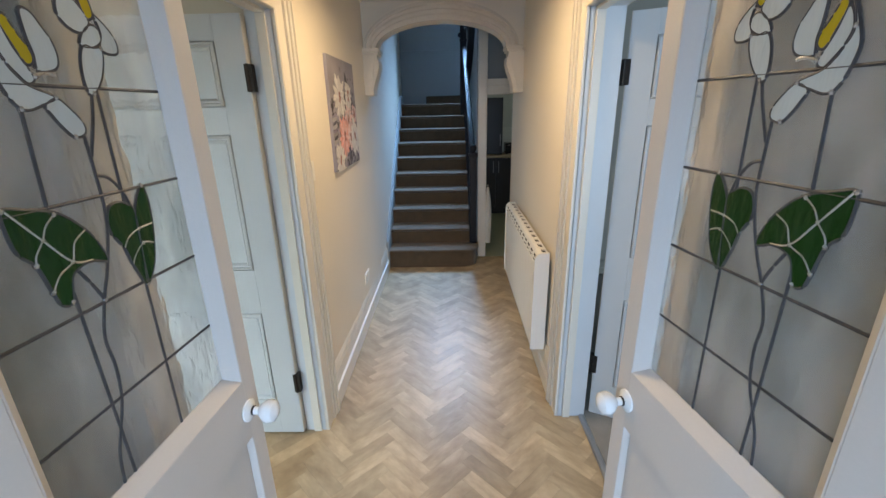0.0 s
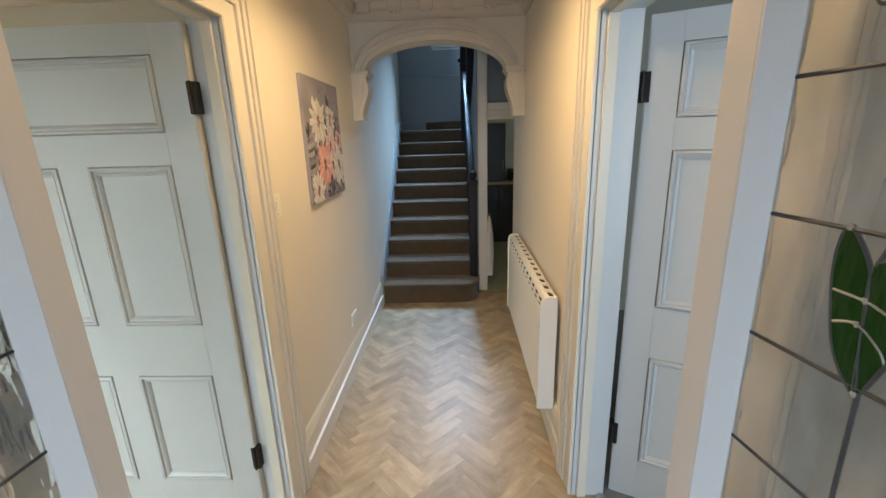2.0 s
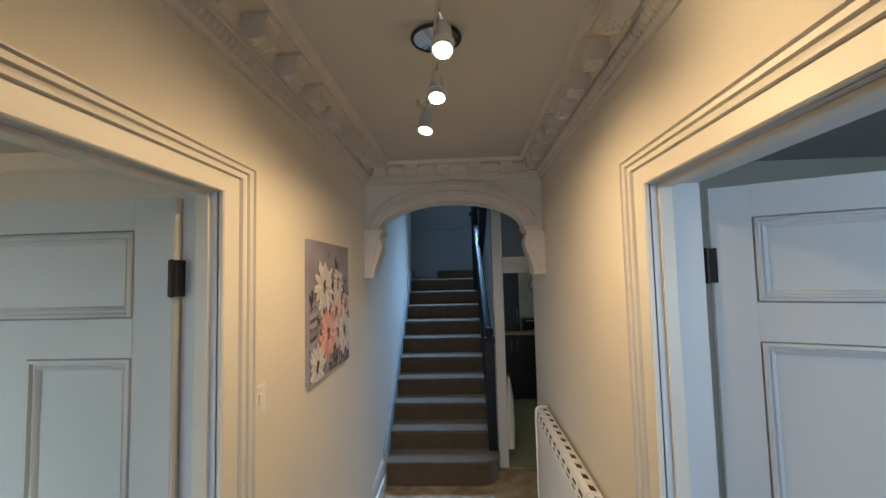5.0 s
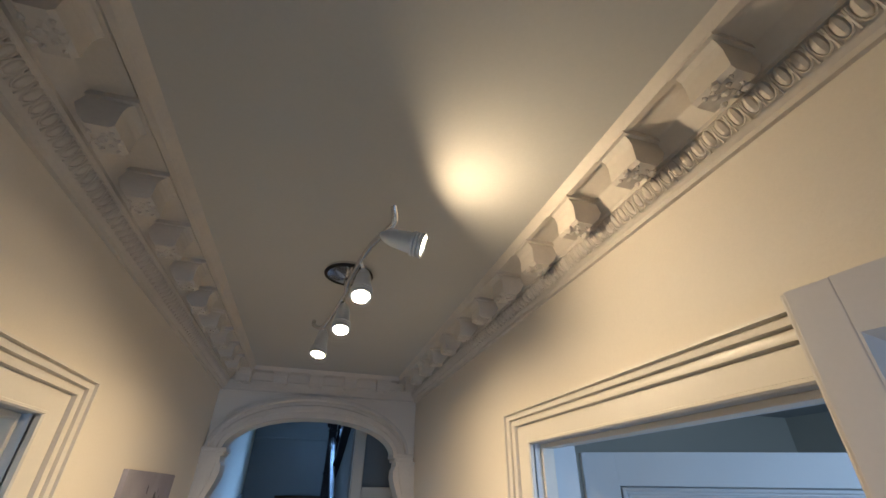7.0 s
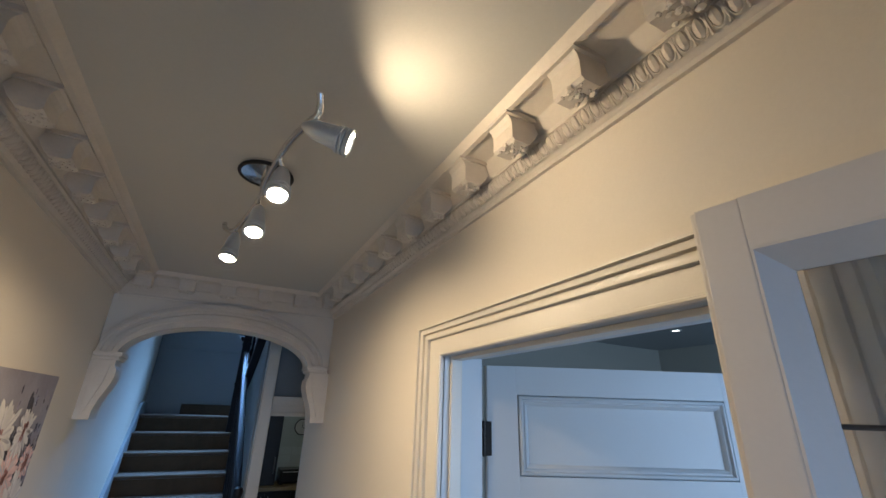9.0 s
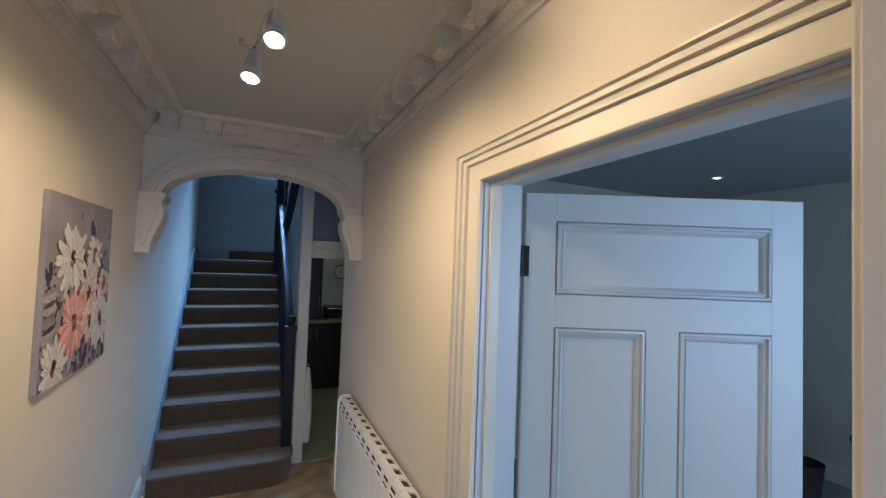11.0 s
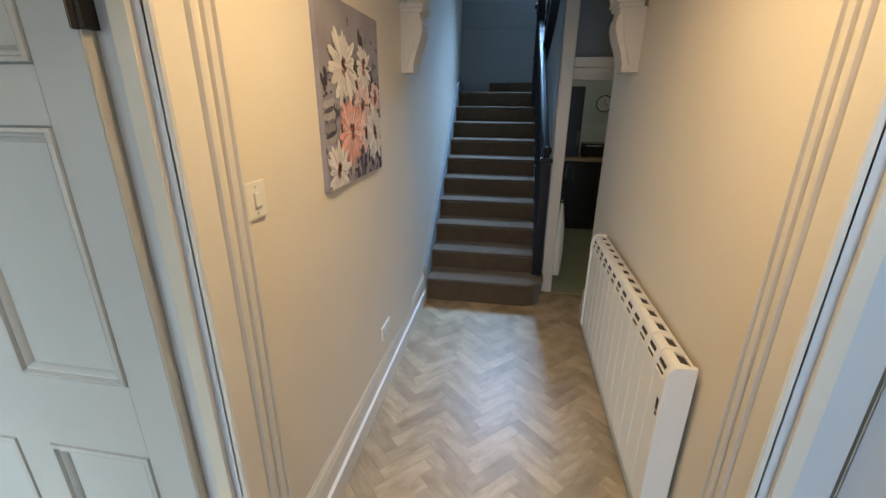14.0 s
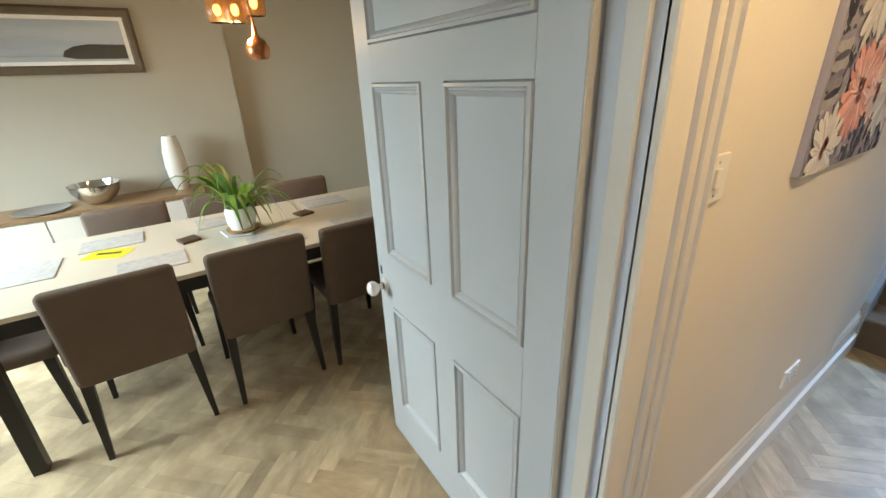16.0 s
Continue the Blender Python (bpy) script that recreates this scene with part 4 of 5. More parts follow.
base_unit(0.46, 1.06)
base_unit(1.062, 1.66)
thing("worktop", Shape().box(0.42, 6.66, 0.911, 2.29, 7.148, 0.95, 0.004), WORKTOP, "oak kitchen worktop above the black cabinets", "worktop")
u = thing("wall_cabinet", None, None, "tall black kitchen cabinet standing on the worktop", "cabinet")
part("body", Shape().box(0.46, 6.82, 0.951, 0.868, 7.145, 1.80), CABINET, u)
d = part("door", Shape().box(0.462, 6.80, 0.955, 0.866, 6.819, 1.798, 0.003), CABINET, u)
part("handle", Shape().tube([(0.83, 6.80, 1.08), (0.83, 6.775, 1.08), (0.83, 6.775, 1.26), (0.83, 6.80, 1.26)], 0.006, 6), BRUSHED, d, "steel bar handle", True)
o = thing("mini_oven", None, None, "black countertop oven with a steel rail", "oven")
part("body", Shape().box(0.92, 6.80, 0.965, 1.24, 7.08, 1.12, 0.012), material("black oven enamel", (0.015, 0.015, 0.016), 0.25, vary=0.1), o)
part("door", Shape().box(0.945, 6.788, 0.985, 1.15, 6.80, 1.10, 0.004), BLACKPAINT, o)
part("handle", Shape().tube([(0.95, 6.79, 1.095), (0.95, 6.77, 1.095), (1.145, 6.77, 1.095), (1.145, 6.79, 1.095)], 0.005, 6), BRUSHED, o, "steel handle", True)
for k in range(3):
    part("dial", Shape().lathe([(0.014, 0), (0.012, 0.014), (0.002, 0.015)], pose(1.195, 6.80, 1.0 + 0.04 * k, 90), 12), BRUSHED, o, "", True)
for sx in (0.95, 1.21):
    part("foot", Shape().box(sx - 0.015, 6.83, 0.95, sx + 0.015, 7.04, 0.966), BLACKPAINT, o)
c = thing("wall_clock", Shape().lathe([(0.10, 0.0), (0.105, 0.012), (0.105, 0.026), (0.096, 0.03), (0.094, 0.016), (0.002, 0.016)], pose(1.17, 7.149, 1.60, 90), 32), material("dark clock rim", (0.03, 0.03, 0.03), 0.4), "round wall clock with a dark rim", "clock", smooth=True)
part("face", Shape().lathe([(0.092, 0.0165), (0.092, 0.018), (0.001, 0.018)], pose(1.17, 7.149, 1.60, 90), 32), PLASTIC, c, "white dial")
part("hand", Shape().box(1.166, 7.126, 1.60, 1.172, 7.129, 1.655).box(1.168, 7.126, 1.585, 1.215, 7.129, 1.591), BLACKPAINT, c)
tile_mesh = Shape().box(-0.098, -0.006, -0.048, 0.098, 0.0, 0.048, 0.0015).mesh("tile", TILE)
splash = setting("splashback", Shape().box(0.87, 7.143, 0.951, 2.28, 7.149, 1.36), KWALL, "white tiled splashback", "wall")
for r in range(4):
    for k in range(7):
        part("tile", tile_mesh, None, splash, m=pose(0.97 + 0.2 * k, 7.143, 1.003 + 0.1 * r))
TOWEL = material("white cotton towel", (0.66, 0.64, 0.58), 0.9, vary=0.08, grain=300, bump=0.5, spec=0.1)
t = thing("hook", Shape().lathe([(0.008, 0.0), (0.008, 0.025), (0.018, 0.03), (0.018, 0.04), (0.004, 0.045)], pose(0.452, 4.68, 0.82, 0, 90, 0), 12), DARKIRON, "small dark knob on the white post", "hook", smooth=True)
rings = []
for k in range(13):
    q = k / 12
    w = 0.012 + 0.045 * math.sin(min(1.0, q * 1.6) * math.pi / 2)
    z = 0.83 - 0.66 * q
    rings.append([(0.475 + w * math.cos(a) * (1 + 0.15 * math.sin(3 * a + q * 5)) * 0.75, 4.69 + 1.1 * w * math.sin(a), z) for a in [2 * math.pi * i / 12 for i in range(12)]])
thing("towel", Shape().loft(rings), TOWEL, "white towel hanging from the knob on the post", "towel", smooth=True)

# ---- hall things
# electric radiator
RAD0, RAD1, RN = 2.30, 3.70, 13
rad = thing("radiator", None, None, "white slatted electric radiator on the hall wall", "radiator")
# near-black colour: the shade inside the slots is put into the paint
SLOTSHADE = material("radiator slot shade", (0.03, 0.028, 0.026), 0.7)
pitch = (RAD1 - RAD0 - 0.03) / RN
for k in range(RN):
    y0 = RAD0 + 0.015 + k * pitch
    a, b = y0 + 0.0012, y0 + pitch - 0.0012
    s = Shape().box(0.562, a, 0.225, 0.632, b, 0.768, 0.004)
    # rounded top strip between the front grille and the rear slots
    top_strip = [(0.571, 0.818), (0.574, 0.830), (0.581, 0.840), (0.592, 0.8435), (0.602, 0.8435), (0.603, 0.818)]
    s.prism(top_strip, a + 0.001, b - 0.001, lambda p, q, t: (p, t, q))
    # sloped front grille: a bar across and one broad upright
    slope = lambda q: 0.562 + 0.010 * max(0.0, (q - 0.768) / 0.05) ** 1.4
    for q in (0.768, 0.791):
        s.prism([(slope(q), q), (slope(q + 0.006), q + 0.006), (slope(q) + 0.008, q + 0.006), (slope(q) + 0.008, q)], a, b, lambda p, q, t: (p, t, q))
    s.prism([(slope(q), q) for q in (0.76, 0.78, 0.80, 0.82)] + [(0.585, 0.82), (0.575, 0.76)], a, a + 0.036, lambda p, q, t: (p, t, q))
    # rear row: one slanted slot a section, between wedge-shaped webs
    for w in ([(0.602, a), (0.602, a + 0.026), (0.632, a + 0.010), (0.632, a)], [(0.602, b), (0.602, b - 0.010), (0.632, b - 0.034), (0.632, b)]):
        s.prism(w, 0.8345, 0.8415, lambda p, q, t: (p, q, t))
    s.box(0.631, y0, 0.745, 0.638, y0 + pitch, 0.8415)
    part("section", s, RADWHITE, rad)
# shallow dark filler close under the openings, in place of their deep shade
part("inside", Shape().prism([(0.568, 0.769), (0.570, 0.79), (0.576, 0.816), (0.6035, 0.816), (0.6035, 0.834), (0.6305, 0.834), (0.6305, 0.769)], RAD0 + 0.02, RAD1 - 0.02, lambda p, q, t: (p, t, q)), SLOTSHADE, rad, "dark core that stands for the shade in the slots")
endcap = [(0.555, 0.215), (0.555, 0.80), (0.560, 0.825), (0.572, 0.842), (0.59, 0.848), (0.64, 0.848), (0.64, 0.215)]
for a, b in ((RAD0, RAD0 + 0.018), (RAD1 - 0.018, RAD1)):
    part("end_cap", Shape().prism(endcap, a, b, lambda p, q, t: (p, t, q)), RADWHITE, rad, "", True)
part("display", Shape().box(0.5605, RAD0 + 0.03, 0.655, 0.564, RAD0 + 0.052, 0.70, 0.001), BLACKPAINT, rad, "small dark display")
part("button", Shape().box(0.5605, RAD0 + 0.034, 0.635, 0.564, RAD0 + 0.048, 0.648, 0.001), BLACKPAINT, rad)
for y in (RAD0 + 0.15, RAD1 - 0.19):
    part("bracket", Shape().box(0.64, y, 0.3, 0.661, y + 0.04, 0.78), BRUSHED, rad)

# light switch and socket
sw = thing("light_switch", Shape().box(XL, 2.05, 1.315, XL + 0.009, 2.135, 1.412, 0.003), PLASTIC, "white single light switch beside the doorway", "switch")
part("rocker", Shape().box(XL + 0.008, 2.08, 1.345, XL + 0.0155, 2.106, 1.385, 0.003), PLASTIC, sw)
for z in (1.33, 1.397):
    part("screw", Shape().lathe([(0.0032, 0.0), (0.0032, 0.0006), (0.001, 0.0008)], pose(XL + 0.009, 2.0925, z, 0, 90, 0), 10), BRUSHED, sw, "steel plate screw")
so = thing("wall_socket", Shape().box(XL, 3.06, 0.335, XL + 0.009, 3.206, 0.42, 0.003), PLASTIC, "white double wall socket above the skirting", "socket")
for k in (0, 1):
    part("rocker", Shape().box(XL + 0.008, 3.085 + 0.075 * k, 0.395, XL + 0.013, 3.103 + 0.075 * k, 0.411, 0.002), PLASTIC, so)
    for dy, dz in ((0.0, 0.02), (-0.012, -0.002), (0.012, -0.002)):
        part("pin_hole", Shape().box(XL + 0.0085, 3.092 + 0.075 * k + dy, 0.352 + dz, XL + 0.0095, 3.098 + 0.075 * k + dy, 0.358 + dz), BLACKPAINT, so)

# flower canvas
PY0, PY1, PZ0, PZ1 = 2.512, 3.142, 1.30, 1.95
CANVAS = material("lavender grey canvas paint", (0.30, 0.28, 0.31), 0.7, vary=0.1, scale=3.5, grain=90, bump=0.4, tint=(0.17, 0.15, 0.18))
PETAL = material("white petal paint", (0.60, 0.565, 0.53), 0.7, vary=0.06, scale=40, grain=120, bump=0.5, island=0.12)
PINK = material("coral petal paint", (0.66, 0.30, 0.25), 0.7, vary=0.1, scale=40, grain=120, bump=0.5, island=0.22)
BLUSH = material("blush petal paint", (0.66, 0.44, 0.40), 0.7, vary=0.1, scale=40, grain=120, bump=0.5, island=0.22)
INK = material("dark leaf paint", (0.06, 0.055, 0.07), 0.7, vary=0.2, scale=40, grain=120, bump=0.5, island=0.5)
SAGE = material("grey leaf paint", (0.33, 0.31, 0.31), 0.7, vary=0.2, scale=40, grain=120, bump=0.5, island=0.35)
HEART = material("flower centre paint", (0.34, 0.15, 0.13), 0.7, vary=0.2, scale=60, grain=120, bump=0.5)
MAUVE = material("mauve dab paint", (0.25, 0.22, 0.29), 0.7, vary=0.2, scale=40, grain=120, bump=0.5, island=0.4)
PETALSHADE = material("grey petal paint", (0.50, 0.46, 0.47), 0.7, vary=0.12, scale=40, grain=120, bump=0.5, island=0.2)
pic = thing("flower_canvas", Shape().box(XL, PY0, PZ0, XL + 0.018, PY1, PZ1, 0.002), CANVAS, "unframed canvas of white and coral daisies", "painting")


def dab(s, u, v, w, h, turn, layer):
    """One brush mark, centred at (u, v) of the canvas, w by h of its width."""
    n, ca, sa = 10, math.cos(turn), math.sin(turn)
    S = PY1 - PY0
    pts = []
    for i in range(n):
        a = 2 * math.pi * i / n
        p, q = 0.5 * w * math.cos(a), 0.5 * h * math.sin(a) * (1 + 0.25 * math.cos(a))
        pts.append((u * S + S * (p * ca - q * sa), v * (PZ1 - PZ0) + S * (p * sa + q * ca)))
    pts = [(min(max(p, 0.002), S - 0.002), min(max(q, 0.002), PZ1 - PZ0 - 0.002)) for p, q in pts]
    x = XL + 0.0182 + layer * 0.0006
    s.prism(pts, x, x + 0.0011, lambda p, q, t: (t, PY0 + p, PZ0 + q))


rnd = random.Random(4)
s1, s2, s3 = Shape(), Shape(), Shape()
for k in range(420):
    u, v = rnd.random(), rnd.random() ** 1.3 * 0.62
    dab((s1, s2, s3)[k % 3], u, v, 0.03 + 0.07 * rnd.random(), 0.014 + 0.026 * rnd.random(), rnd.uniform(0.6, 2.5), k % 7 * 0.08)
for k in range(46):
    dab(s1 if rnd.random() < 0.6 else s3, 0.42 + 0.58 * rnd.random(), 0.5 + 0.42 * rnd.random(), 0.02 + 0.035 * rnd.random(), 0.013, rnd.uniform(1.1, 2.0), k % 4 * 0.1)
for u, v in ((0.62, 0.82), (0.66, 0.79), (0.50, 0.64), (0.53, 0.58), (0.30, 0.36), (0.55, 0.10), (0.62, 0.07)):
    dab(s1, u, v, 0.16, 0.045, rnd.uniform(1.3, 1.9), 0.7)
for k in range(6):
    dab(s2, 0.08, 0.14 + 0.065 * k, 0.16, 0.055, 0.15, 0.8)
    dab((s1, s3)[k % 2], 0.08, 0.17 + 0.065 * k, 0.14, 0.03, 0.2, 0.9)
tagged(part("dark_leaves", s1, INK, pic), kind="stuff")
tagged(part("grey_leaves", s2, SAGE, pic), kind="stuff")
tagged(part("mauve_brushwork", s3, MAUVE, pic), kind="stuff")
for i, (u, v, r, mat, n) in enumerate([(0.62, 0.45, 0.17, BLUSH, 17), (0.88, 0.50, 0.11, BLUSH, 13), (0.40, 0.30, 0.20, PINK, 21), (0.64, 0.28, 0.13, BLUSH, 15), (0.84, 0.27, 0.19, PETAL, 16), (0.32, 0.66, 0.21, PETAL, 15), (0.66, 0.68, 0.14, PETAL, 13), (0.15, 0.09, 0.17, PETAL, 13)]):
    under, over = Shape(), Shape()
    n = int(1.7 * n)
    for k in range(n):
        a = 2 * math.pi * (k + 0.7 * rnd.random()) / n
        l = r * (0.7 + 0.4 * rnd.random())
        w = (0.17 + 0.12 * rnd.random()) * r
        dab(under, u + 0.55 * l * math.cos(a), v + 0.55 * l * math.sin(a), l, w, a + rnd.uniform(-0.2, 0.2), 2 + i * 0.9 + k % 3 * 0.15)
        if rnd.random() < 0.6:
            dab(over, u + 0.5 * l * math.cos(a + 0.1), v + 0.5 * l * math.sin(a + 0.1), l * 0.7, w * 0.3, a, 2.55 + i * 0.9)
    f = part("flower", under, mat, pic, "painted daisy")
    part("petal_shading", over, {PETAL: PETALSHADE, PINK: BLUSH, BLUSH: PETALSHADE}[mat], f)
    s = Shape()
    for k in range(14):
        dab(s, u + rnd.uniform(-0.028, 0.028), v + rnd.uniform(-0.04, 0.04), 0.035, 0.02, rnd.uniform(1, 2.2), 3.2 + i * 0.9)
    part("flower_centre", s, HEART, f)

# ceiling spotlights
lamp = thing("ceiling_spotlight", None, None, "chrome four-lamp ceiling spotlight bar, all lit", "spotlight")
part("canopy", Shape().lathe([(0.082, 2.57), (0.082, 2.560), (0.076, 2.553), (0.045, 2.548), (0.014, 2.542), (0.009, 2.49)], pose(0.02, 2.02, 0), 28), CHROME, lamp, "", True)
spine = [(0.085, 1.467, 2.487), (0.092, 1.49, 2.455), (0.075, 1.53, 2.445), (0.05, 1.68, 2.475), (0.022, 1.93, 2.495), (0.015, 2.06, 2.485), (-0.04, 2.28, 2.45), (-0.075, 2.33, 2.465), (-0.08, 2.345, 2.49)]


def smooth_path(pts, n=6):
    out = []
    q = [pts[0], *pts, pts[-1]]
    for i in range(1, len(q) - 2):
        p0, p1, p2, p3 = [Vector(p) for p in q[i - 1:i + 3]]
        for k in range(n):
            t = k / n
            out.append(0.5 * ((2 * p1) + (p2 - p0) * t + (2 * p0 - 5 * p1 + 4 * p2 - p3) * t * t + (3 * p1 - p0 - 3 * p2 + p3) * t ** 3))
    return out + [Vector(pts[-1])]


part("bar", Shape().tube(smooth_path(spine), 0.0085, 10), CHROME, lamp, "", True)
part("canopy_rim", Shape().tube([(0.02 + 0.079 * math.cos(a), 2.02 + 0.079 * math.sin(a), 2.556) for a in [2 * math.pi * k / 32 for k in range(33)]], 0.0065, 8), DARKIRON, lamp, "dark rim of the ceiling plate", True)
for joint, face in (((0.075, 1.51, 2.425), (0.165, 1.485, 2.398)), ((0.055, 1.78, 2.455), (0.052, 1.745, 2.362)), ((0.02, 2.05, 2.45), (0.018, 2.015, 2.352)), ((-0.035, 2.29, 2.43), (-0.045, 2.265, 2.333))):
    j, f = Vector(joint), Vector(face)
    length = (f - j).length
    m = look(j, f) @ pose(0, 0, 0, 180)
    h = part("lamp_head", Shape().lathe([(0.006, -0.012), (0.015, 0.0), (0.022, 0.02), (0.026, length * 0.6), (0.026, length * 0.7), (0.031, length * 0.72), (0.031, length * 0.77), (0.027, length * 0.79), (0.031, length * 0.82), (0.031, length * 0.87), (0.027, length * 0.89), (0.031, length * 0.92), (0.032, length), (0.026, length), (0.024, length - 0.006)], m, 20), HEADSTEEL, lamp, "satin steel lamp head", True)
    part("bulb_face", Shape().lathe([(0.0245, length - 0.005), (0.0245, length - 0.003), (0.001, length - 0.001)], m, 20), GLOW, h, "glowing lamp glass")
    near = min(smooth_path(spine), key=lambda p: (p - j).length)
    part("knuckle", Shape().tube([near, j], 0.006, 8), CHROME, h)
# ---- dining room things
FABRIC = material("taupe chair fabric", (0.155, 0.115, 0.095), 0.9, vary=0.1, scale=8, grain=350, bump=0.5, spec=0.15)
DARKWOOD = material("black stained wood", (0.014, 0.012, 0.012), 0.4, vary=0.2)
TABLETOP = material("cream table top", (0.62, 0.56, 0.47), 0.3, vary=0.03, scale=3)


def cushion(x0, y0, z0, x1, y1, z1, r):
    bm = bmesh.new()
    bmesh.ops.create_cube(bm, size=1)
    for v in bm.verts:
        v.co = Vector(((x0 + x1) / 2 + v.co.x * (x1 - x0), (y0 + y1) / 2 + v.co.y * (y1 - y0), (z0 + z1) / 2 + v.co.z * (z1 - z0)))
    bmesh.ops.bevel(bm, geom=bm.edges[:], offset=r, segments=3, affect="EDGES", profile=0.5)
    return Shape().take(bm)


def dining_chair():
    """Faces -x: the back at x = 0, the seat towards -x; centred on y = 0."""
    ch = thing("dining_chair", None, None, "taupe upholstered dining chair with black legs", "chair", "chairs round the dining table")
    seat = cushion(-0.50, -0.22, 0.40, -0.02, 0.22, 0.475, 0.025)
    part("seat", seat, FABRIC, ch, "", True)
    back = cushion(-0.035, -0.226, 0.40, 0.035, 0.226, 0.868, 0.026)
    back.v = [(x + (z - 0.4) * 0.10, y * (1 + (z - 0.4) * 0.04), z) for x, y, z in back.v]
    part("backrest", back, FABRIC, ch, "", True)
    for x, y, dx in ((-0.015, -0.20, 0.03), (-0.015, 0.20, 0.03), (-0.46, -0.19, -0.02), (-0.46, 0.19, -0.02)):
        sy = 1 if y > 0 else -1
        part("leg", Shape().loft([[(x + dx * (1 - k) + px * (0.011 + 0.011 * k), y + sy * 0.02 * (1 - k) + py * (0.011 + 0.011 * k), 0.41 * k) for px, py in ((-1, -1), (1, -1), (1, 1), (-1, 1))] for k in (0.0, 1.0)]), DARKWOOD, ch)
    return ch


first = dining_chair()
first.matrix_world = pose(-2.31, 0.89, 0, 0, 0, 2)
copy_thing(first, pose(-2.325, 1.465, 0, 0, 0, 3))
copy_thing(first, pose(-2.325, 2.0, 0, 0, 0, 1))
for y, a in ((0.91, 180), (1.47, 178), (2.02, 181)):
    copy_thing(first, pose(-3.52, y, 0, 0, 0, a))
tagged(copy_thing(first, pose(-2.86, 0.06, 0, 0, 0, -90)), "taupe upholstered chair at the head of the table")

tab = thing("dining_table", None, None, "long cream-topped dining table with a black frame", "table")
part("tabletop", Shape().box(-3.42, 0.36, 0.728, -2.40, 2.66, 0.752, 0.004), TABLETOP, tab)
part("apron", Shape().box(-3.36, 0.40, 0.65, -3.33, 2.62, 0.728).box(-2.46, 0.40, 0.65, -2.43, 2.62, 0.728).box(-3.33, 0.40, 0.65, -2.46, 0.43, 0.728).box(-3.33, 2.59, 0.65, -2.46, 2.62, 0.728), DARKWOOD, tab)
part("edge_band", Shape().box(-3.415, 0.365, 0.715, -2.405, 2.655, 0.728), DARKWOOD, tab)
for x in (-3.34, -2.40):
    for y in (0.41, 2.56):
        part("leg", Shape().loft([[(x + (0.03 if x < -3 else -0.03) * k + px * 0.028, y + py * 0.028, 0.65 * k) for px, py in ((-1, -1), (1, -1), (1, 1), (-1, 1))] for k in (0.0, 1.0)]), DARKWOOD, tab)

PRINT = material("printed place mat", (0.55, 0.54, 0.53), 0.45, vary=0.15, scale=30, grain=70, tint=(0.36, 0.36, 0.38))
for x, y, a in ((-3.18, 0.84, 0), (-2.66, 1.03, 2), (-2.62, 1.62, -2), (-2.62, 2.12, 0), (-3.20, 1.42, 1), (-3.2, 2.10, 0), (-2.92, 0.52, 90)):
    thing("place_mat", Shape().box(-0.11, -0.15, 0, 0.11, 0.15, 0.005, 0.002), PRINT, "pale printed rectangular place mat on the table", "place mat", "place mats on the table", m=pose(x, y, 0.752, 0, 0, a))
LEATHER = material("brown leather", (0.10, 0.05, 0.035), 0.5)
for x, y in ((-2.92, 1.21), (-2.99, 1.89)):
    thing("coaster", Shape().box(-0.05, -0.05, 0, 0.05, 0.05, 0.014, 0.002), LEATHER, "thick brown square coaster on the table", "coaster", "coasters on the table", m=pose(x, y, 0.752, 0, 0, 18))
note = thing("yellow_leaflet", Shape().box(-0.075, -0.105, 0, 0.075, 0.105, 0.0012), material("yellow paper", (0.72, 0.62, 0.04), 0.6, vary=0.04), "bright yellow paper leaflet on the table", "leaflet", m=pose(-2.98, 0.83, 0.752, 0, 0, -25))
part("print_bar", Shape().box(-0.02, -0.06, 0.0012, 0.005, 0.06, 0.002), material("dark print", (0.08, 0.07, 0.02), 0.6), note)

thing("serving_board", Shape().lathe([(0.13, 0), (0.132, 0.006), (0.128, 0.012), (0.001, 0.012)], None, 6), PRINT, "grey hexagonal board under the plant", "board", m=pose(-2.90, 1.50, 0.752, 0, 0, 10))
plant = thing("spider_plant", None, None, "green spider plant in a white pot on a cork saucer", "plant", m=pose(-2.885, 1.5, 0.764) @ Matrix.Scale(1.2, 4))
part("saucer", Shape().lathe([(0.075, 0), (0.08, 0.012), (0.076, 0.014), (0.002, 0.01)], None, 24), material("cork", (0.36, 0.19, 0.09), 0.7), plant, "cork saucer", True)
part("pot", Shape().lathe([(0.055, 0.011), (0.068, 0.05), (0.07, 0.1), (0.064, 0.12), (0.058, 0.12), (0.055, 0.1), (0.002, 0.1)], None, 28), CERAMIC, plant, "white glazed pot", True)
LEAF = material("spider plant leaf", (0.07, 0.20, 0.025), 0.4, vary=0.2, scale=20, tint=(0.16, 0.30, 0.06), island=0.35)
rnd = random.Random(8)
leaf_shapes = Shape()
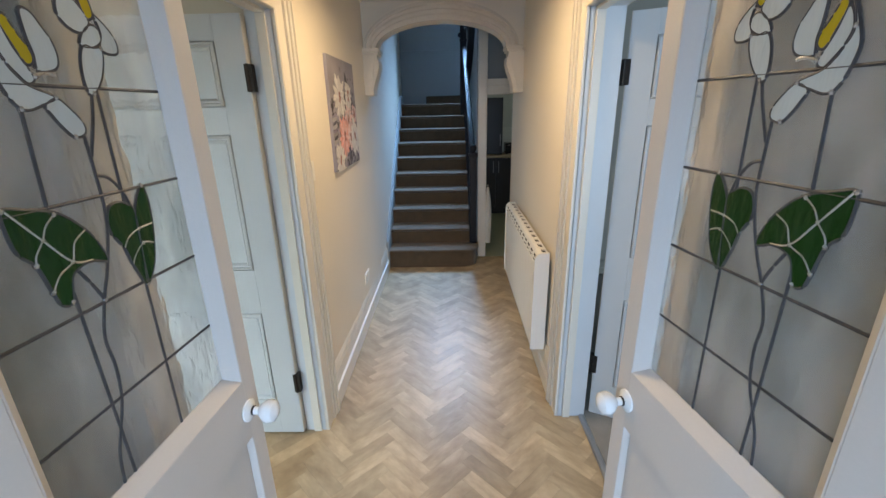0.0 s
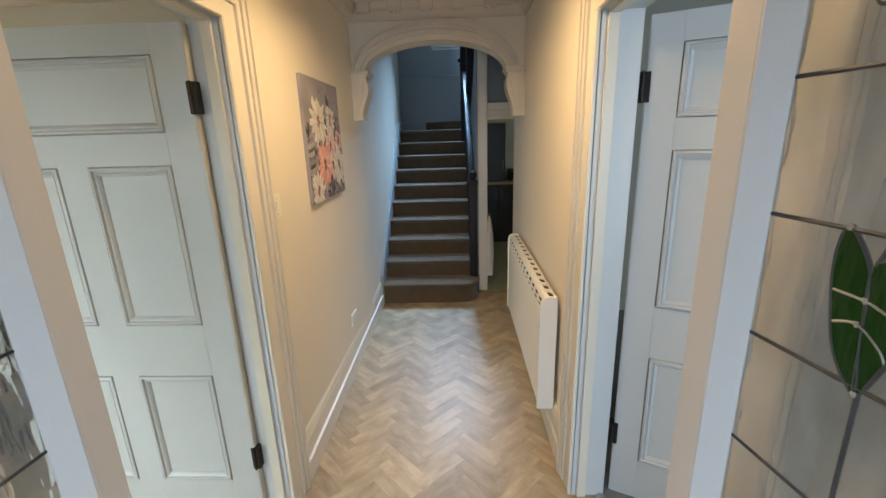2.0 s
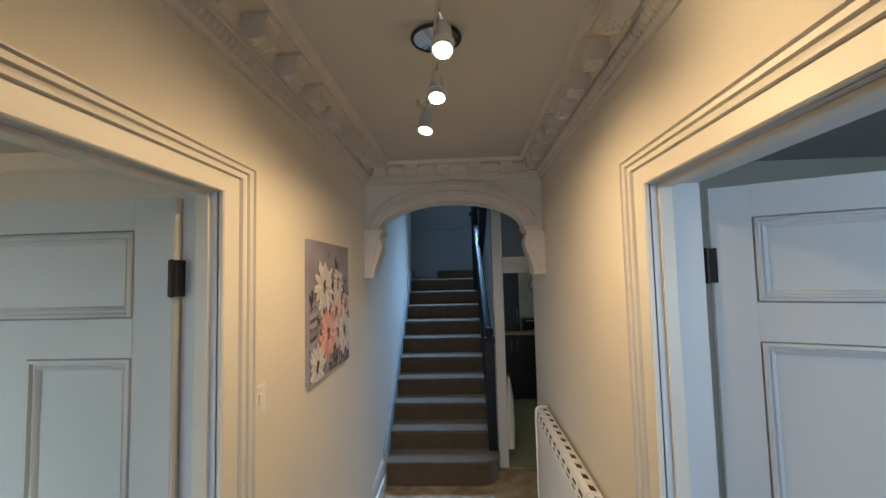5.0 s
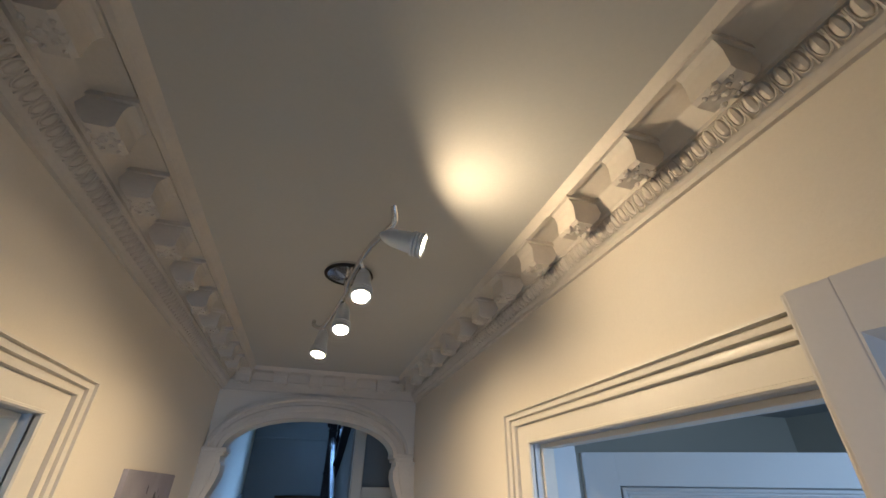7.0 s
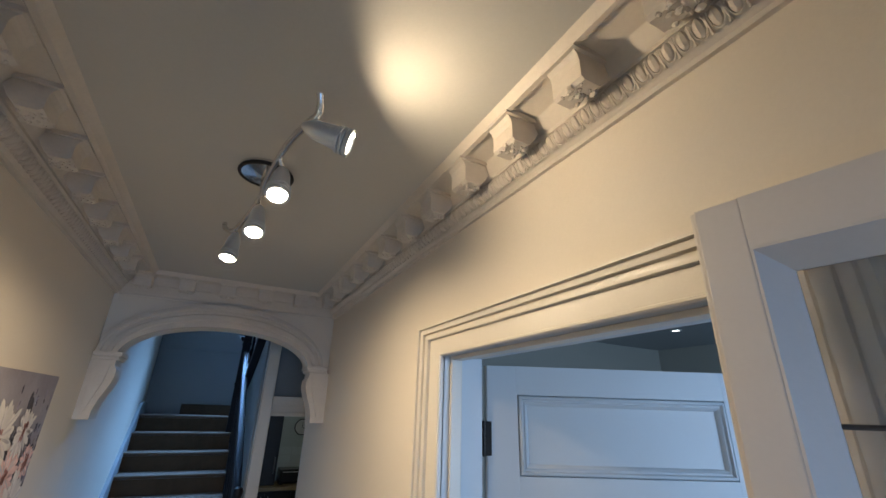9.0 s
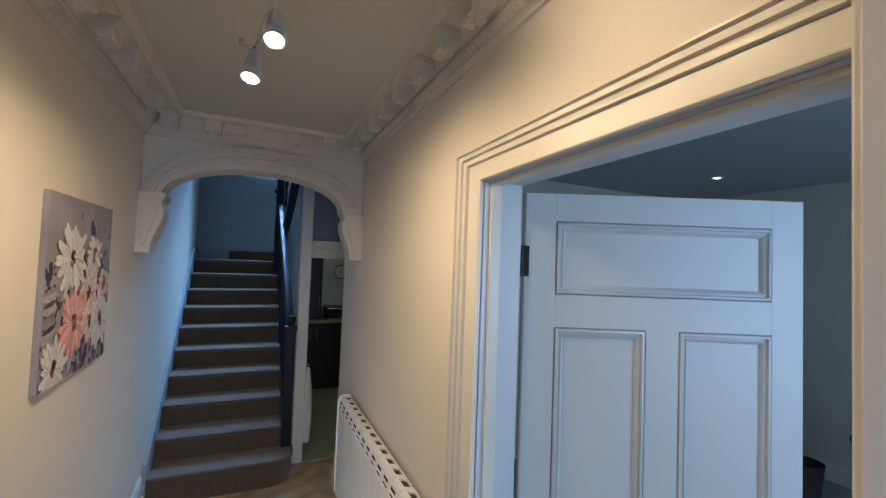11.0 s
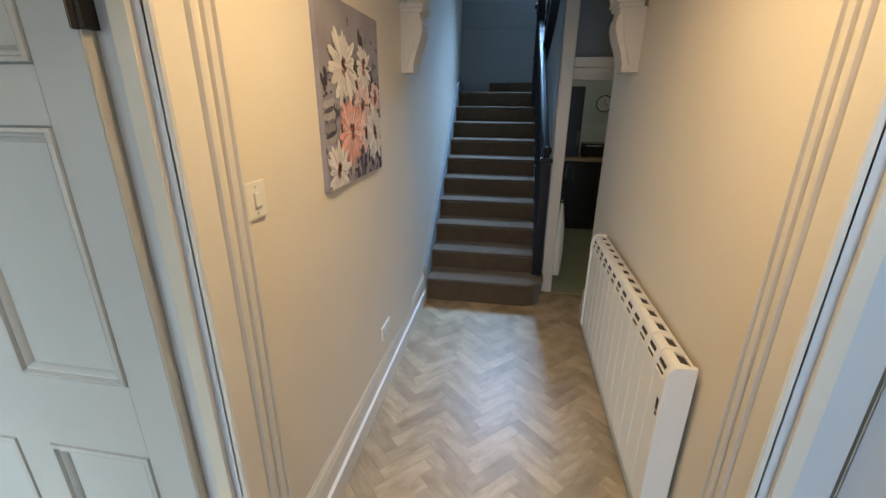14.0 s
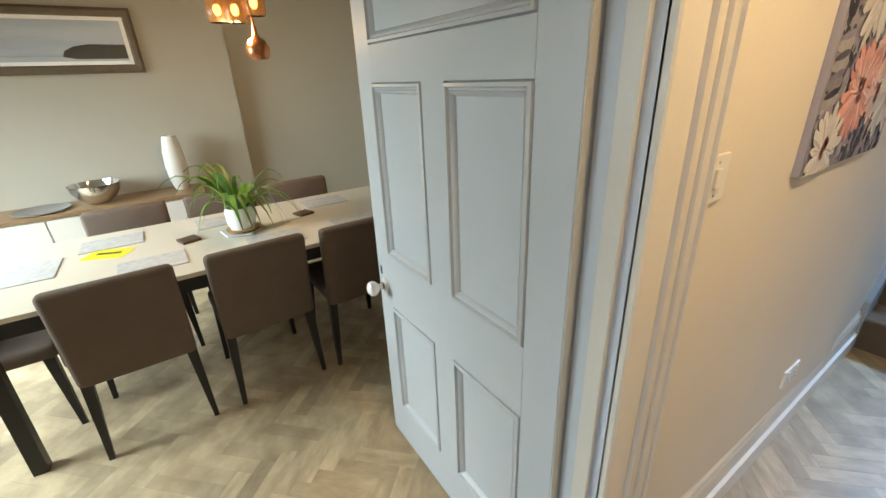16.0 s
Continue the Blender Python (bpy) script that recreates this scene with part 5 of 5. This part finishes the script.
for k in range(34):
    a = rnd.uniform(0, 2 * math.pi)
    reach, rise = rnd.uniform(0.14, 0.30), rnd.uniform(0.08, 0.24)
    droop = rnd.uniform(0.05, 0.30) if rise < 0.17 else rnd.uniform(0.0, 0.12)
    w = rnd.uniform(0.010, 0.018)
    rings = []
    for i in range(8):
        q = i / 7
        r = 0.015 + reach * q
        z = 0.10 + rise * math.sin(q * 1.9) * 1.05 - droop * q ** 3
        ww = w * (1 - q ** 2.5) + 0.0006
        c, s_ = math.cos(a + 0.25 * q), math.sin(a + 0.25 * q)
        rings.append([(r * c - ww * s_, r * s_ + ww * c, z + 0.003), (r * c, r * s_, z - 0.001), (r * c + ww * s_, r * s_ - ww * c, z + 0.003), (r * c, r * s_, z + 0.0005)])
    leaf_shapes.loft(rings)
part("leaves", leaf_shapes, LEAF, plant, "arching striped leaves", True)

side = thing("sideboard", None, None, "low white sideboard with a wooden top along the wall", "sideboard")
part("top", Shape().box(-4.498, -0.6, 0.745, -4.10, 1.42, 0.775, 0.004), material("warm wood top", (0.28, 0.17, 0.09), 0.45, vary=0.15, scale=6, stretch=(8, 1, 8)), side, "wooden top")
part("body", Shape().box(-4.495, -0.58, 0.08, -4.12, 1.40, 0.745), PLASTIC, side)
for k in range(4):
    d = part("door", Shape().box(-4.12, -0.575 + 0.4925 * k, 0.1, -4.102, -0.09 + 0.4925 * k, 0.735, 0.003), PLASTIC, side)
    part("knob", Shape().ball((-4.09, -0.14 + 0.4925 * k, 0.5), 0.014), BRUSHED, d, "", True)
part("plinth", Shape().box(-4.49, -0.56, 0, -4.16, 1.38, 0.08), DARKWOOD, side)
bowl = thing("steel_bowl", Shape().lathe([(0.05, 0.0), (0.09, 0.03), (0.125, 0.08), (0.135, 0.12), (0.131, 0.12), (0.12, 0.082), (0.085, 0.035), (0.002, 0.012)], None, 32), CHROME, "polished steel fruit bowl on the sideboard", "bowl", smooth=True, m=pose(-4.28, 0.72, 0.775) @ Matrix.Scale(1.25, 4))
thing("round_tray", Shape().lathe([(0.15, 0), (0.17, 0.012), (0.166, 0.016), (0.15, 0.006), (0.002, 0.005)], None, 32), material("grey tray", (0.22, 0.21, 0.20), 0.35), "flat round grey tray on the sideboard", "tray", smooth=True, m=pose(-4.27, 0.38, 0.775))
thing("tall_vase", Shape().lathe([(0.05, 0.0), (0.072, 0.08), (0.08, 0.2), (0.073, 0.32), (0.052, 0.425), (0.046, 0.44), (0.041, 0.435), (0.06, 0.3), (0.002, 0.03)], None, 28), material("white matt vase", (0.66, 0.64, 0.60), 0.5, vary=0.05), "tall white slender vase on the sideboard", "vase", smooth=True, m=pose(-4.36, 1.275, 0.775, 0, 4))

FR = material("bronze picture frame", (0.17, 0.13, 0.095), 0.45, 0.3, vary=0.15, scale=20)
pf = thing("framed_picture", None, None, "panoramic seascape print in a bronze frame", "picture")
y0, y1, z0, z1 = -0.25, 1.255, 1.685, 2.125
prof4 = [(0, 0), (0, 0.02), (0.02, 0.035), (0.05, 0.03), (0.06, 0.02), (0.06, 0)]
rings = [[(DX0 + d, y + sy * w, z + sz * w) for w, d in prof4] for y, z, sy, sz in ((y0, z0, 1, 1), (y1, z0, -1, 1), (y1, z1, -1, -1), (y0, z1, 1, -1), (y0, z0, 1, 1))]
part("frame", Shape().loft(rings, caps=False), FR, pf)
part("mount", Shape().box(DX0, y0 + 0.055, z0 + 0.055, DX0 + 0.012, y1 - 0.055, z1 - 0.055), CERAMIC, pf, "white mount")
pr = part("print", Shape().box(DX0 + 0.012, y0 + 0.09, z0 + 0.085, DX0 + 0.015, y1 - 0.085, z1 - 0.085), material("pale sea print", (0.46, 0.50, 0.56), 0.2, vary=0.05, scale=2.5, grain=12, tint=(0.30, 0.36, 0.44), stretch=(1, 0.4, 4)), pf, "blue grey seascape")
part("pier", Shape().prism([(0.78, 1.80), (0.80, 1.84), (0.86, 1.87), (0.95, 1.885), (1.168, 1.88), (1.168, 1.785), (0.86, 1.785)], DX0 + 0.0152, DX0 + 0.0165, lambda p, q, t: (t, p, q)), material("dark print ink", (0.05, 0.045, 0.04), 0.4, vary=0.3, scale=40), pr, "dark wooded headland")
part("shore", Shape().box(DX0 + 0.0152, y0 + 0.09, 1.80, DX0 + 0.0158, 0.8, 1.812), material("grey print ink", (0.30, 0.34, 0.38), 0.3), pr)
part("glazing", Shape().box(DX0 + 0.018, y0 + 0.055, z0 + 0.055, DX0 + 0.020, y1 - 0.055, z1 - 0.055), CLEAR, pf).visible_shadow = False

COPPER = material("copper shade", (0.62, 0.25, 0.12), 0.25, 0.9, vary=0.12, scale=12)
AMBER = glass("smoked amber glass", (0.95, 0.72, 0.48), 0.06, 0.9, 0.1, 30)
pend = thing("pendant_cluster", None, None, "cluster of copper and amber glass pendant lamps", "pendant light")
part("ceiling_plate", Shape().lathe([(0.14, 2.6), (0.14, 2.58), (0.12, 2.575), (0.002, 2.575)], pose(-2.92, 1.72, 0), 28), COPPER, pend, "", True)
shade = part("shade", Shape().lathe([(0.012, 1.86), (0.014, 1.82), (0.022, 1.805), (0.045, 1.79), (0.062, 1.755), (0.06, 1.72), (0.047, 1.695), (0.044, 1.697), (0.057, 1.722), (0.058, 1.753), (0.042, 1.785), (0.012, 1.80)], pose(-2.92, 1.783, 0), 24), COPPER, pend, "", True)
part("cord", Shape().tube([(-2.92, 1.783, 1.85), (-2.92, 1.76, 2.2), (-2.92, 1.73, 2.58)], 0.006, 8), COPPER, pend)
for x, y, z in ((-3.0, 1.63, 1.88), (-2.9, 1.70, 1.87), (-2.86, 1.79, 1.90)):
    j = part("glass_shade", Shape().lathe([(0.048, 0.0), (0.056, 0.02), (0.058, 0.08), (0.05, 0.12), (0.03, 0.14), (0.028, 0.14), (0.047, 0.118), (0.055, 0.08), (0.053, 0.02), (0.045, 0.0)], pose(x, y, z), 24), AMBER, pend, "amber glass shade", True)
    part("bulb", Shape().ball((x, y, z + 0.06), 0.02, 0.02, 0.028), glowing("pendant bulb", (1.0, 0.55, 0.2), 6), j, "glowing bulb", True)
    part("cord", Shape().tube([(x, y, z + 0.07), (x, y, z + 0.2), (-2.92 + (x + 2.92) * 0.4, 1.72 + (y - 1.72) * 0.4, 2.58)], 0.005, 8), COPPER, pend)

# ---- sitting room things
IRON = material("bronzed iron", (0.10, 0.085, 0.07), 0.45, 0.6, vary=0.2)
MARBLE = material("pale marble top", (0.60, 0.57, 0.52), 0.2, vary=0.06, scale=6, tint=(0.42, 0.40, 0.38))


def side_table(x, y, r, h, label):
    t = thing("side_table", None, None, label, "side table", "nest of side tables", m=pose(x, y, 0.005))
    part("tabletop", Shape().lathe([(r - 0.012, h - 0.012), (r - 0.012, h), (0.001, h)], None, 36), MARBLE, t)
    part("rim", Shape().lathe([(r - 0.011, h - 0.02), (r, h - 0.02), (r, h + 0.006), (r - 0.006, h + 0.006), (r - 0.011, h)], None, 36), IRON, t, "", True)
    part("foot_ring", Shape().tube([((r - 0.02) * math.cos(a), (r - 0.02) * math.sin(a), 0.009) for a in [2 * math.pi * k / 36 for k in range(26)]], 0.009, 6), IRON, t, "", True)
    for a in (0.0, 1.55, 3.1, 4.3):
        part("leg", Shape().tube([((r - 0.01) * math.cos(a), (r - 0.01) * math.sin(a), 0.0), ((r - 0.01) * math.cos(a), (r - 0.01) * math.sin(a), h - 0.01)], 0.0085, 6), IRON, t, "", True)


side_table(4.12, 2.18, 0.23, 0.60, "round marble-topped iron side table")
side_table(3.86, 2.0, 0.19, 0.49, "smaller round marble-topped iron side table")
WICKER = material("dark woven bin", (0.05, 0.045, 0.042), 0.8, vary=0.3, scale=30, grain=150, bump=0.8)
b = thing("waste_bin", Shape().lathe([(0.10, 0.0), (0.13, 0.30), (0.133, 0.305), (0.126, 0.306), (0.098, 0.01), (0.001, 0.01)], None, 28), WICKER, "dark round waste bin on the carpet", "bin", smooth=True, m=pose(4.05, 2.68, 0.005))
lv = thing("lily_vase", Shape().lathe([(0.04, 0), (0.055, 0.05), (0.05, 0.12), (0.03, 0.2), (0.035, 0.22), (0.031, 0.22), (0.026, 0.2), (0.045, 0.1), (0.002, 0.01)], None, 24), BLACKPAINT, "dark vase of white lilies on the side table", "vase", smooth=True, m=pose(4.16, 2.2, 0.606))
STEMG = material("lily stem", (0.06, 0.14, 0.03), 0.5)
LILY = material("lily petal", (0.72, 0.72, 0.70), 0.5, vary=0.04)
rnd = random.Random(3)
for k, (dx, dy, dz) in enumerate(((-0.10, 0.05, 0.42), (0.05, -0.08, 0.45), (-0.02, 0.0, 0.50), (-0.05, -0.12, 0.38))):
    st = part("stem", Shape().tube([(0, 0, 0.05), (dx * 0.4, dy * 0.4, 0.28), (dx, dy, dz)], 0.004, 6), STEMG, lv, "", True)
    s = Shape()
    for i in range(6):
        a = i * math.pi / 3 + k
        rings = []
        for q in (0, 0.3, 0.6, 0.85, 1.0):
            r, w = 0.075 * q + 0.004, 0.02 * math.sin(math.pi * min(q * 0.9 + 0.08, 1)) + 0.001
            c, s_ = math.cos(a), math.sin(a)
            z = 0.05 * math.sin(q * 2.0)
            rings.append([(dx + r * c - w * s_, dy + r * s_ + w * c, dz + z + 0.004), (dx + r * c, dy + r * s_, dz + z), (dx + r * c + w * s_, dy + r * s_ - w * c, dz + z + 0.004), (dx + r * c, dy + r * s_, dz + z + 0.002)])
        s.loft(rings)
    part("flower", s, LILY, st, "white lily", True)
    s = Shape()
    for i in range(3):
        a = i * 2.1 + k
        s.loft([[(dx * 0.6 + 0.11 * q * math.cos(a) - w * math.sin(a), dy * 0.6 + 0.11 * q * math.sin(a) + w * math.cos(a), 0.33 + 0.07 * math.sin(q * 2)), (dx * 0.6 + 0.11 * q * math.cos(a), dy * 0.6 + 0.11 * q * math.sin(a), 0.327 + 0.07 * math.sin(q * 2)), (dx * 0.6 + 0.11 * q * math.cos(a) + w * math.sin(a), dy * 0.6 + 0.11 * q * math.sin(a) - w * math.cos(a), 0.33 + 0.07 * math.sin(q * 2))] for q, w in ((0, 0.003), (0.4, 0.012), (0.8, 0.008), (1.0, 0.001))])
    part("leaf", s, STEMG, st, "", True)

# ---- wood block floor, last
BW, BN, GAP = 0.07, 4, 0.0002
floor = setting("floor", Shape().box(DX0, -1.4, -0.12, 0.80, 4.72, -0.003), SUBFLOOR, "pale oak herringbone block floor", "floor")


def block_shape(s, w, l, m):
    a, b, c = w / 2 - GAP, l / 2 - GAP, 0.0002
    lv = [(a, b, -0.0035), (a, b, -0.001), (a - c, b - c, 0.0)]
    return s.loft([[m @ Vector((sx * p, sy * q, z)) for sx, sy in ((-1, -1), (1, -1), (1, 1), (-1, 1))] for p, q, z in lv])


board = block_shape(Shape(), BW, BW * BN, Matrix()).mesh("wood_block", OAK)
rest = Shape()
rnd = random.Random(11)
R45 = Matrix.Rotation(math.pi / 4, 3, "Z")
count = 0
for i in range(-75, 130):
    for j in range(-18, 26):
        for flat in (True, False):
            if flat:
                cx, cy, turn = i + j * BN + BN / 2, i - j * BN + 0.5, 90
            else:
                cx, cy, turn = i + j * BN + BN + 0.5, i - j * BN + 1 - BN / 2, 0
            p = R45 @ Vector((cx * BW, cy * BW, 0))
            x, y = p.x - 0.035, p.y
            if not (-4.44 < x < 0.90 and -1.3 < y < 4.66) or (x > 0.5 and y > 4.60):
                continue
            lift = rnd.uniform(-0.0002, 0.0)
            m = pose(x, y, lift, 0, 0, turn + 45)
            near = (-0.62 < x < 0.66 and 1.45 < y < 3.45) or (-1.9 < x < -0.85 and 0.9 < y < 1.8)
            if near and count < 300:
                count += 1
                part("wood_block", board, None, floor, m=m)
            elif (-0.75 < x or y < 3.2):
                block_shape(rest, BW, BW * BN, m)
tagged(part("wood_blocks", rest, OAKREST, floor, "pale oak herringbone blocks"), kind="stuff")
